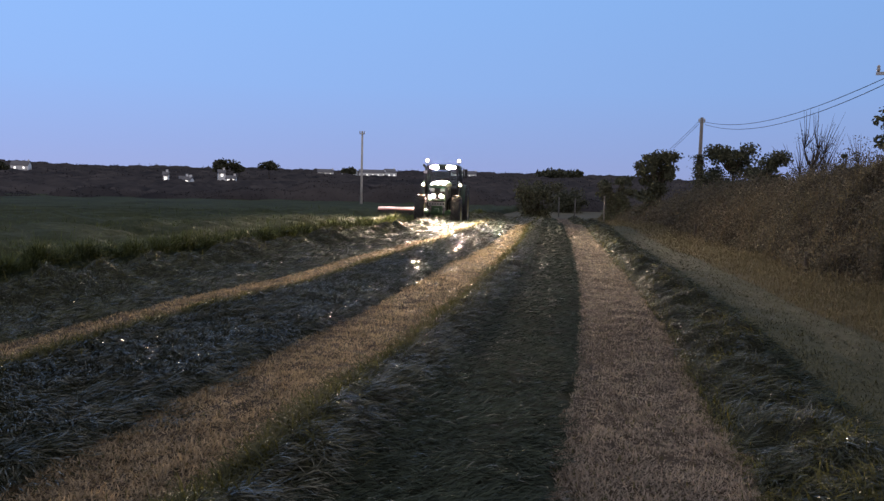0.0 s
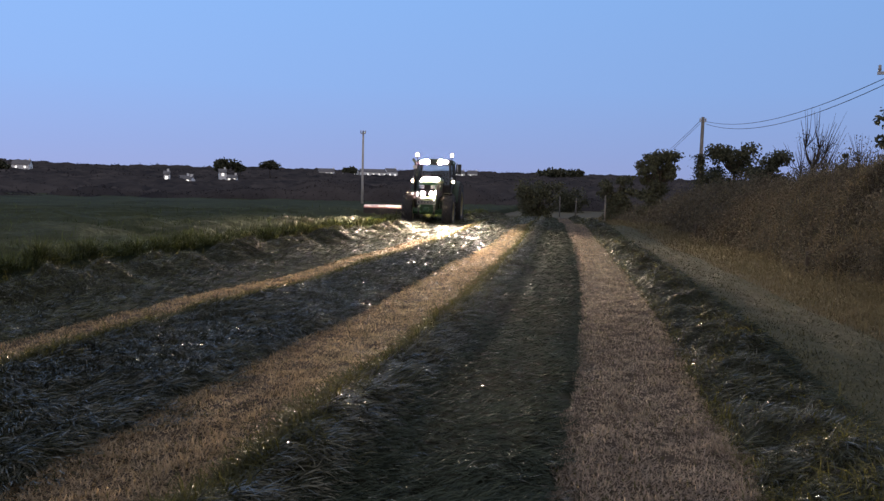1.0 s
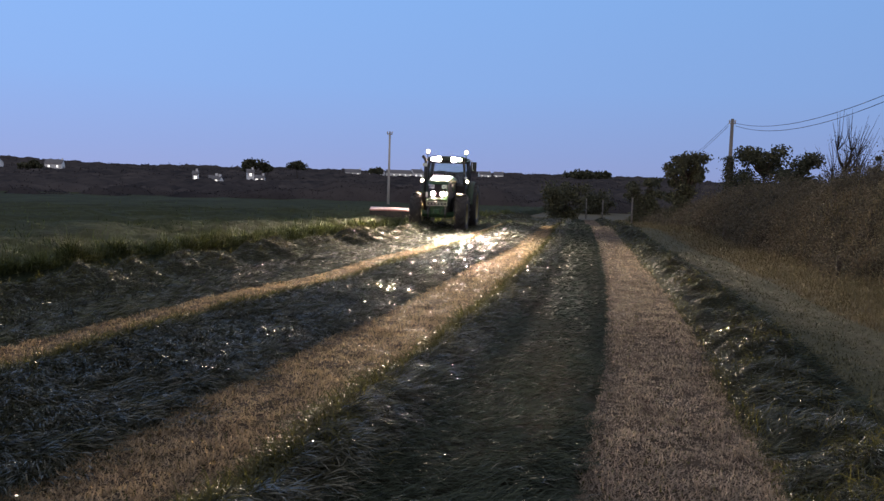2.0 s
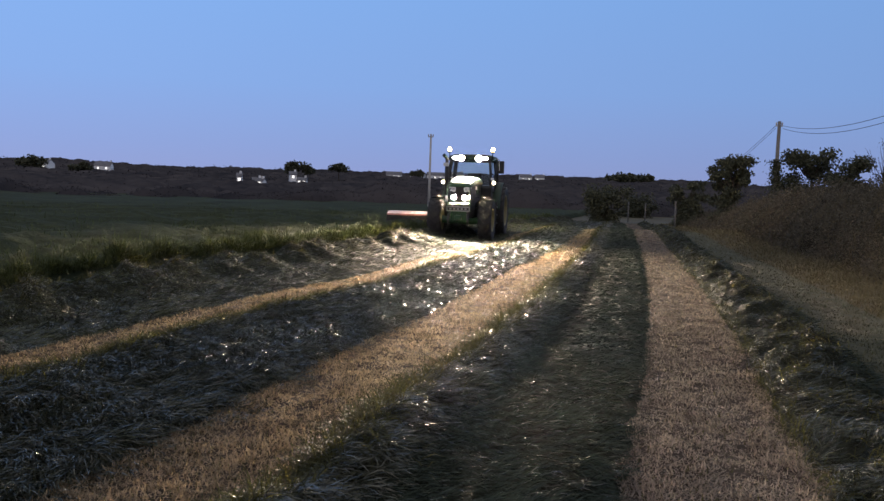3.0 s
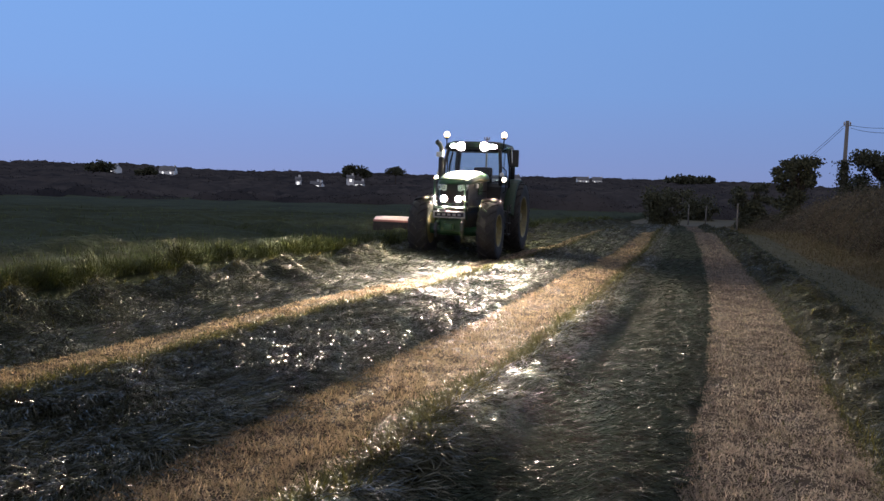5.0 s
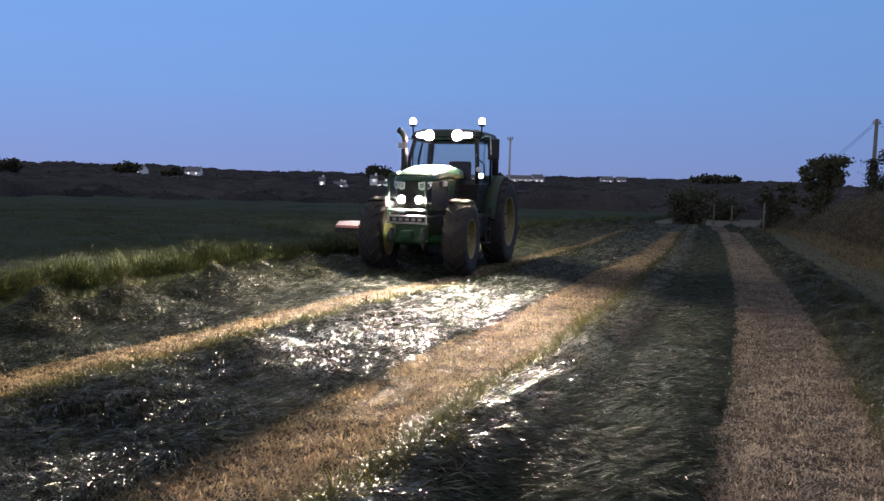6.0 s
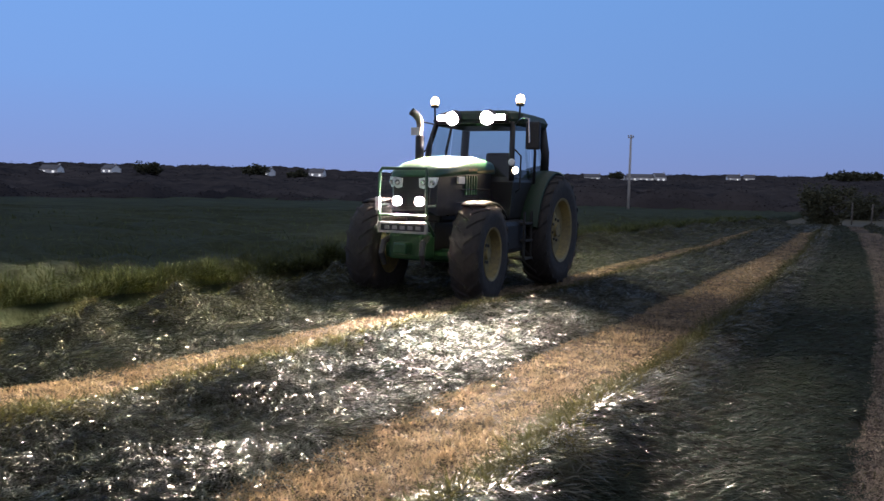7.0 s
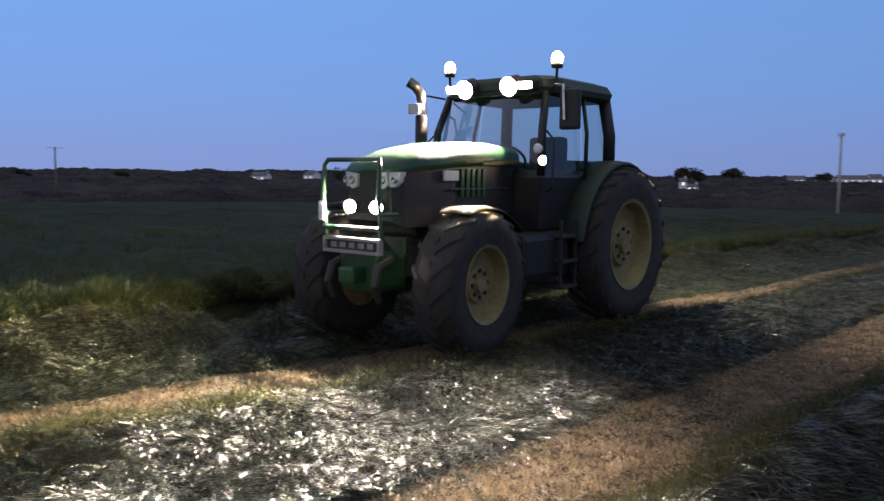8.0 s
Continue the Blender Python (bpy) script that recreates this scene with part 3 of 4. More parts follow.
tree(31.6, 21, 4.6, 2.2, 108, "dark tree at the end of the hedge", 0.3, 18, 4800, 0.07)


# ---- far land: field-edge hedge, woods and scrub on the hills, single trees, houses ----
def far_woods():
    """Belts of scrub and trees: rounded canopies with ragged leafy tops."""
    pieces = []

    def belt(n, d0, d1, a0, a1, h, size, seed, da, dd):
        def top(x, y):
            b = 0.62 + 0.42 * waves(x, y, h * 7, seed + 1) + 0.30 * waves(x, y, h * 2.4, seed + 2) + 0.5 * waves(x, y, h * 30, seed + 3)
            return h * np.clip(b, 0.12, 1.7)
        az = np.radians(np.arange(a0, a1 + da / 2, da))
        d = np.arange(d0, d1 + dd / 2, dd)
        D, A = np.meshgrid(d, az)
        x, y = D * np.sin(A), D * np.cos(A)
        rim = np.sin(np.pi * np.clip((D - d0) / (d1 - d0), 0, 1)) ** 0.3
        v = np.stack([x, y, land(x, y) - 0.2 + top(x, y) * rim * 0.92], -1).reshape(-1, 3)
        k = len(d)
        i = (np.arange(len(az) - 1)[:, None] * k + np.arange(k - 1)[None, :]).ravel()
        pieces.append((v, tris(np.stack([i, i + k, i + k + 1, i + 1], -1)), 0))
        r = np.random.default_rng(seed)
        a, q = np.radians(r.uniform(a0, a1, n)), r.uniform(d0, d1, n)
        x, y = q * np.sin(a), q * np.cos(a)
        rim = np.sin(np.pi * (q - d0) / (d1 - d0)) ** 0.3
        z = land(x, y) - 0.2 + top(x, y) * rim * r.uniform(0.75, 1.04, n)
        lv, lf = leaf_quads(np.stack([x, y, z], -1), r.uniform(0.5, 1.3, n) * size)
        pieces.append((lv, lf, 0))
    belt(36000, 88, 97, -75, 14, 1.7, 0.09, 201, 0.25, 0.75)
    belt(22000, 110, 190, -75, 40, 2.0, 0.12, 205, 0.3, 3)
    belt(22000, 186, 400, -75, 40, 2.2, 0.2, 211, 0.3, 5)
    belt(22000, 392, 665, -75, 40, 3.2, 0.5, 221, 0.25, 9)
    belt(22000, 660, 960, -75, 40, 3.6, 0.7, 231, 0.2, 12)
    ob = join("far_woods", pieces, [M_FARWOOD])
    return tagged(ob, "dark brown woods and scrub in a shallow valley", "woods", "", "stuff")


far_woods()


def far_tree(az, dist, el_top, width, seed, flat=1.0, share=0.3):
    tree(az, dist, 1.7 + dist * math.tan(radians(el_top)), width, seed, "dark lone tree on the far ridge", share, 12, 1300,
         width * 0.06, flat)


far_tree(-14.45, 420, 0.92, 13, 121, 0.8, 0.35)
far_tree(-13.6, 430, 0.72, 9, 122, 0.8, 0.3)
far_tree(-11.6, 420, 0.88, 11, 123, 0.55, 0.55)
far_tree(-6.0, 600, 0.55, 14, 124, 0.7)
far_tree(-31.2, 500, 0.62, 16, 125, 0.7)
far_tree(-38.2, 500, 0.60, 16, 126, 0.7)
far_tree(-28.4, 500, 0.42, 12, 127, 0.8)
far_tree(8.2, 700, 0.75, 26, 128, 0.7, 0.1)
far_tree(9.6, 720, 0.72, 24, 129, 0.7, 0.1)
far_tree(-59, 500, 0.3, 12, 130, 0.7)
far_tree(-53, 500, 0.3, 9, 131, 0.6)


def house(az, dist, el_base, length, depth, wall_h, roof_h, turn, label, windows=3, z=None):
    root = new("house")
    x, y = at(az, dist)
    root.matrix_basis = pose(x, y, 1.7 + dist * math.tan(radians(el_base)), 0, 0, turn)
    bm = bmesh.new()
    box(bm, -length / 2, length / 2, -depth / 2, depth / 2, -3.0, wall_h)
    vs = [bm.verts.new(p) for p in ((-length / 2, -depth / 2, wall_h), (-length / 2, depth / 2, wall_h), (-length / 2, 0, wall_h + roof_h),
                                    (length / 2, -depth / 2, wall_h), (length / 2, depth / 2, wall_h), (length / 2, 0, wall_h + roof_h))]
    bm.faces.new(vs[:3]), bm.faces.new(vs[:2:-1])
    part("wall", bm, M_WHITEWALL, root)
    bm = bmesh.new()
    for s in (-1, 1):
        a = [(-length / 2 - 0.3, s * (depth / 2 + 0.35), wall_h - 0.1), (length / 2 + 0.3, s * (depth / 2 + 0.35), wall_h - 0.1),
             (length / 2 + 0.3, 0, wall_h + roof_h + 0.15), (-length / 2 - 0.3, 0, wall_h + roof_h + 0.15)]
        lo = [bm.verts.new(p) for p in a]
        hi = [bm.verts.new((p[0], p[1], p[2] + 0.2)) for p in a]
        for q in ((lo[3], lo[2], lo[1], lo[0]), hi, (lo[0], lo[1], hi[1], hi[0]), (lo[2], lo[3], hi[3], hi[2]), (lo[1], lo[2], hi[2], hi[1]), (lo[3], lo[0], hi[0], hi[3])):
            bm.faces.new(q)
    roof = part("roof", bm, M_SLATE, root)
    bm = bmesh.new()
    box(bm, length / 2 - 1.0, length / 2 - 0.2, -0.4, 0.4, wall_h + roof_h * 0.6, wall_h + roof_h + 1.1)
    part("chimney", bm, M_WHITEWALL, roof)
    for k in range(windows):
        cx = -length / 2 + length * (k + 0.5) / windows
        bm = bmesh.new()
        box(bm, cx - 0.5, cx + 0.5, -depth / 2 - 0.05, -depth / 2 + 0.05, wall_h * 0.4, wall_h * 0.4 + 1.2)
        part("window", bm, M_LITPANE, root)
    return tagged(root, label, "house", "far houses")


WHITE = "far white house with a slate roof among trees"
house(-18.35, 330, -0.66, 2.0, 3, 3.2, 1.0, 12, WHITE, 1)
house(-17.2, 335, -0.68, 3.6, 3, 1.8, 1.0, 30, WHITE, 2)
house(-16.9, 330, -0.70, 3, 3, 1.6, 1.0, -15, WHITE, 1)
house(-14.75, 380, -0.28, 3.2, 3.5, 2.6, 1.3, 20, WHITE, 1)
house(-14.1, 360, -0.56, 4, 4, 1.8, 1.2, 5, WHITE, 2)
house(-7.7, 640, 0.05, 12, 7, 3.4, 2.2, 3, WHITE, 3)
house(-6.0, 640, 0.05, 11, 7, 3.4, 2.2, -8, WHITE, 3)
house(-4.4, 650, 0.05, 22, 8, 4.0, 2.2, 4, "long low white farm building on the ridge", 5)
house(-3.2, 650, 0.05, 9, 7, 4.5, 2.6, 30, WHITE, 2)
house(1.6, 700, 0.18, 10, 7, 3.6, 2.4, 10, WHITE, 2)
house(2.6, 700, 0.18, 8, 7, 3.6, 2.4, -5, WHITE, 2)
house(8.8, 720, 0.18, 9, 7, 3.6, 2.2, -5, WHITE, 2)
house(-27.0, 560, -0.08, 10, 7, 3.6, 2.4, 10, WHITE, 2)
house(-30.5, 560, -0.08, 10, 7, 3.6, 2.4, -10, WHITE, 2)
house(-40.5, 560, -0.1, 10, 7, 3.6, 2.4, -10, WHITE, 2)
house(-44.0, 560, -0.2, 12, 7, 3.6, 2.4, 10, WHITE, 2)


# ---- poles, cables, fence posts ----
def utility_pole(az, dist, z_top, z_base, radius, label, arm=0.0, material=M_POLE, ivy=0.0, arm_turn=0.0):
    root = new("utility_pole")
    x, y = at(az, dist)
    root.matrix_basis = pose(x, y, z_base, 0, 0, arm_turn)
    H = z_top - z_base
    bm = bmesh.new()
    tube(bm, [(0, 0, -0.3), (0, 0, H * 0.5), (0, 0, H)], [radius * 1.25, radius * 1.05, radius * 0.85], 12)
    part("pole", bm, material, root, smooth=True)
    bm = bmesh.new()
    if arm:
        box(bm, -arm / 2, arm / 2, -radius - 0.08, -radius, H - 0.32, H - 0.22)
        part("crossarm", bm, M_STEEL, root)
        for k in (-1, 0, 1):
            bm = bmesh.new()
            lathe(bm, [(H - 0.22, 0.035), (H - 0.14, 0.06), (H - 0.09, 0.04), (H - 0.04, 0.055), (H, 0.02)], 10, "z", (k * arm * 0.45, -radius - 0.04, 0))
            part("insulator", bm, M_PORCELAIN, root, smooth=True)
    else:
        box(bm, -radius - 0.1, radius + 0.1, -0.05, 0.05, H - 0.35, H - 0.28)
        part("bracket", bm, M_STEEL, root)
        for k in (-1, 1):
            bm = bmesh.new()
            lathe(bm, [(H - 0.28, 0.03), (H - 0.2, 0.06), (H - 0.12, 0.045), (H - 0.06, 0.02)], 10, "z", (k * (radius + 0.06), 0, 0))
            part("insulator", bm, M_PORCELAIN, root, smooth=True)
    if ivy:
        n = 3200
        z = rng.uniform(0, ivy, n)
        a = rng.uniform(0, 6.28, n)
        q = radius + rng.exponential(0.16, n) * (0.4 + np.abs(waves(z, a, 1.2, 301)))
        v, f = leaf_quads(np.stack([q * np.cos(a), q * np.sin(a), z], -1), rng.uniform(0.05, 0.1, n))
        o = mesh_np("ivy", v, f, [M_LEAF])
        o.parent = root
        tagged(o, "dark ivy climbing the pole")
    return tagged(root, label, "utility pole", "utility poles")


utility_pole(-5.17, 80, 6.3, float(land(*at(-5.17, 80))), 0.105, "slender pale grey utility pole at the field's far edge", 0.5, M_CONCRETE)
utility_pole(18.15, 60, 6.55, float(land(*at(18.15, 60))), 0.13, "wooden utility pole overgrown with ivy behind the hedge", 0.0, M_POLE, ivy=4.9)
utility_pole(29.6, 30, 5.75, 0.0, 0.14, "wooden utility pole with a crossarm behind the hedge", 1.3, M_POLE, arm_turn=-30)
utility_pole(-56.93, 210, 1.7 + 210 * math.tan(radians(1.85)), -4.0, 0.2, "far utility pole with a wide crossarm", 3.2, M_POLE, arm_turn=57)


def cable(p, q, sag, label):
    bm = bmesh.new()
    p, q = Vector(p), Vector(q)
    pts = []
    for k in range(25):
        u = k / 24
        c = p.lerp(q, u)
        c.z -= sag * 4 * u * (1 - u)
        pts.append(c)
    tube(bm, pts, 0.014, 5)
    return tagged(part("overhead_cable", bm, M_CABLE, smooth=True), label, "cable", "overhead cables")


bx, by = at(18.15, 60)
cx, cy = at(29.6, 30)
for k in (0, 1):
    cable((bx + 0.2, by - 0.1, 6.25 - 0.18 * k), (cx - 0.1, cy, 5.5 - 0.2 * k), 0.75 + 0.1 * k, "black overhead cable sagging between two poles")
dx, dy = at(13.5, 130)
for k in (0, 1):
    cable((bx - 0.2, by + 0.1, 6.25 - 0.18 * k), (dx + 0.4 * k, dy, 2.6), 0.5, "black overhead cable running off to the far houses")


def fence_post(az, dist, height, radius, label, material):
    x, y = at(az, dist)
    bm = bmesh.new()
    tube(bm, [(0, 0, -0.2), (0.01, 0, height * 0.5), (0.015, 0.01, height - 0.02), (0.015, 0.01, height)], [radius, radius * 0.95, radius * 0.9, radius * 0.7], 9)
    ob = part("fence_post", bm, material, smooth=True)
    ob.matrix_basis = pose(x, y, float(land(x, y)), 1, -1, 0)
    return tagged(ob, label, "fence post", "fence posts")


fence_post(11.95, 52, 1.75, 0.055, "tall grey fence post in front of a bush", M_POLE)
fence_post(8.82, 66, 1.65, 0.055, "tall grey fence post at the field's end", M_POLE)
fence_post(9.95, 70, 1.55, 0.055, "tall grey fence post at the field's end", M_POLE)
for az, d, h in ((18.1, 29, 0.65), (19.3, 27.5, 0.6), (25.1, 17.5, 0.55)):
    fence_post(az, d, h, 0.05, "short weathered wooden post in front of the hedge", M_BARK)


# ---- tractor ----
M_GREEN = mat("green_paint", (0.018, 0.075, 0.026), 0.38, vary=(0.013, 0.052, 0.02), big=1.2, small=25)
M_DUSTY = mat("dusty_green_paint", (0.012, 0.038, 0.018), 0.6, vary=(0.022, 0.034, 0.02), big=2, small=14)
M_YELLOW = mat("yellow_paint", (0.27, 0.22, 0.085), 0.6, vary=(0.14, 0.12, 0.06), big=2, small=18)
M_TYRE = mat("tyre_rubber", (0.022, 0.021, 0.021), 0.85, vary=(0.034, 0.030, 0.026), big=2.5, small=16, bump=0.006)
M_BLACK = mat("black_plastic", (0.018, 0.018, 0.019), 0.5, big=3, small=40)
M_DULLBLACK = mat("scuffed_plastic", (0.010, 0.010, 0.011), 0.7, big=3, small=30, spec=0.08)
M_IRON = mat("cast_iron_grey", (0.05, 0.05, 0.048), 0.6, metal=0.3, big=3, small=25, bump=0.004)
M_CHROME = mat("bright_metal", (0.62, 0.62, 0.6), 0.22, metal=1.0, big=3, small=30)
M_EXHAUST = mat("exhaust_steel", (0.30, 0.28, 0.26), 0.35, metal=0.9, big=4, small=25)
M_PALE = mat("pale_plate", (0.66, 0.66, 0.63), 0.45, big=3, small=40, dark=0.85)
M_DULLPALE = mat("dull_plate", (0.30, 0.30, 0.29), 0.6, big=3, small=40, dark=0.7)
M_GUARD = mat("guard_paint", (0.02, 0.06, 0.03), 0.4, big=3, small=30)
M_LENS = mat("clear_lamp_lens", (0.85, 0.88, 0.9), 0.2, metal=0.25, big=6, small=50)
M_GLASS = glass_mat("cab_glass", (0.78, 0.84, 0.82))
M_SEAT = mat("seat_fabric", (0.05, 0.045, 0.03), 0.9, big=5, small=60, bump=0.003)
M_WORK = mat("lit_work_lamp", (1, 1, 1), 0.3, emit=((1.0, 0.79, 0.585), 44000))
M_HEAD = mat("lit_front_lamp", (1, 1, 1), 0.3, emit=((1.0, 0.82, 0.60), 27000))
M_DIM = mat("lit_flood_lamp", (1, 1, 1), 0.3, emit=((1.0, 0.79, 0.56), 34000))
M_REAR = mat("lit_rear_lamp", (1, 1, 1), 0.3, emit=((1.0, 0.82, 0.60), 16000))
M_SPOT = mat("lit_spot_lamp", (1, 1, 1), 0.3, emit=((1.0, 0.79, 0.585), 130000))
M_MARK = mat("lit_marker_lamp", (1, 0.9, 0.7), 0.3, emit=((1.0, 0.72, 0.42), 160))
M_BEACON = mat("lit_amber_beacon", (1, 0.6, 0.2), 0.3, emit=((1.0, 0.62, 0.30), 26))
M_RED = mat("red_canvas", (0.42, 0.2, 0.18), 0.7, vary=(0.26, 0.10, 0.09), big=2, small=20, bump=0.01)
M_CANVAS = mat("pale_mower_cover", (0.72, 0.58, 0.56), 0.45, vary=(0.55, 0.40, 0.38), big=1.5, small=14, bump=0.01)
M_SKIRT = mat("dark_rubber_skirt", (0.03, 0.028, 0.028), 0.8, big=3, small=20)

R_REAR, R_FRONT = 0.92, 0.70


def loft(bm, sections, cap=True):
    """Skin over rings of points, all rings alike in count."""
    rings = [[bm.verts.new(p) for p in s] for s in sections]
    k = len(rings[0])
    for a, b in zip(rings, rings[1:]):
        for i in range(k):
            bm.faces.new((a[i], a[(i + 1) % k], b[(i + 1) % k], b[i]))
    if cap:
        bm.faces.new(rings[0][::-1])
        bm.faces.new(rings[-1])
    bmesh.ops.recalc_face_normals(bm, faces=bm.faces)
    return bm


def wheel(name, x, y, r, width, rim_r, sign, lugs, parent):
    """Rim disc with the tyre under it; turns about its own axle."""
    bm = bmesh.new()
    o = sign * width / 2
    lathe(bm, [(-o * 0.8, rim_r * 0.55), (-o * 0.8, rim_r * 1.02), (o * 0.92, rim_r * 1.02), (o * 0.86, rim_r * 0.94), (o * 0.30, rim_r * 0.86),
               (o * 0.22, rim_r * 0.52), (o * 0.42, rim_r * 0.46), (o * 0.42, rim_r * 0.22), (o * 0.62, rim_r * 0.20), (o * 0.62, rim_r * 0.02)], 40)
    rim = part(name, bm, M_YELLOW, parent, "yellow steel wheel disc", smooth=False)
    rim.location = (x, y, r)
    bm = bmesh.new()
    h = width / 2
    lathe(bm, [(-h * 0.86, rim_r), (-h, rim_r + (r - rim_r) * 0.45), (-h * 0.94, r * 0.93), (-h * 0.55, r * 0.965), (0, r * 0.972), (h * 0.55, r * 0.965),
               (h * 0.94, r * 0.93), (h, rim_r + (r - rim_r) * 0.45), (h * 0.86, rim_r), (h * 0.5, rim_r * 0.98), (-h * 0.5, rim_r * 0.98), (-h * 0.86, rim_r)], 56, caps=False)
    bmesh.ops.recalc_face_normals(bm, faces=bm.faces)
    part("tyre", bm, M_TYRE, rim, "black lugged tractor tyre", smooth=True)
    for s in (-1, 1):
        bm = bmesh.new()
        rows = []
        for u, w in ((0.02, 0.036), (0.55, 0.042), (1.0, 0.05)):
            a = u * 0.30
            low, top = (r * 0.966, r) if u < 0.9 else (r * 0.92, r * 0.965)
            rows.append([bm.verts.new((s * h * u, rad * math.cos(a + da), rad * math.sin(a + da)))
                         for da, rad in ((-w, low), (-w * 0.7, top), (w * 0.7, top), (w, low))])
        for p, q in zip(rows, rows[1:]):
            for i in range(3):
                bm.faces.new((p[i], p[i + 1], q[i + 1], q[i]))
        bm.faces.new(rows[0]), bm.faces.new(rows[-1])
        bmesh.ops.recalc_face_normals(bm, faces=bm.faces)
        first = part("tyre_lug", bm, M_TYRE, rim)
        for k in range(lugs):
            ob = first if k == 0 else new("tyre_lug", first.data)
            ob.parent = rim
            ob.matrix_basis = pose(0, 0, 0, 360 * (k + (0.5 if s > 0 else 0)) / lugs, 0, 0)
    for k in range(8):
        bm = bmesh.new()
        a = 2 * math.pi * k / 8
        lathe(bm, [(o * 0.42, 0.022), (o * 0.52, 0.022)], 6, "x", (0, rim_r * 0.34 * math.cos(a), rim_r * 0.34 * math.sin(a)))
        part("wheel_nut", bm, M_IRON, rim)
    return rim


def lamp(name, place, radius, depth, glow, parent, tilt=0.0, label="", hood=0.0, turn=0.0):
    """A round housing, open in front, with the lens set back in it."""
    bm = bmesh.new()
    lathe(bm, [(-depth, radius * 0.5), (-depth * 0.75, radius * 1.0), (hood, radius * 1.12), (hood, radius * 1.05), (-depth * 0.25, radius * 1.0),
               (-depth * 0.27, 0.004)], 20, "y")
    body = part(name, bm, M_BLACK, parent, label, smooth=False)
    body.matrix_basis = pose(*place, -tilt, 0, turn)
    bm = bmesh.new()
    lathe(bm, [(-depth * 0.24, radius * 0.96), (-depth * 0.2, radius * 0.9), (-depth * 0.14, radius * 0.5), (-depth * 0.12, 0.003)], 18, "y")
    part("lens", bm, glow, body)
    return body


def slot_lamp(name, place, width, height, visor, glow, parent, tilt, turn, label):
    """A wide lamp between two flat visors, which keep its light low and broad."""
    bm = bmesh.new()
    w, h = width / 2, height / 2
    box(bm, -w - 0.012, w + 0.012, -0.07, 0.0, -h - 0.014, h + 0.014, 0.004)
    box(bm, -w - 0.012, w + 0.012, 0.0, visor, h + 0.002, h + 0.012)
    box(bm, -w - 0.012, w + 0.012, 0.0, visor, -h - 0.012, -h - 0.002)
    for q in (-1, 1):
        box(bm, *sorted((q * (w + 0.002), q * (w + 0.012))), 0.0, visor, -h - 0.012, h + 0.012)
    body = part(name, bm, M_BLACK, parent, label)
    body.matrix_basis = pose(*place, -tilt, 0, turn)
    bm = bmesh.new()
    box(bm, -w, w, 0.001, 0.006, -h, h)
    part("lens", bm, glow, body)
    return body


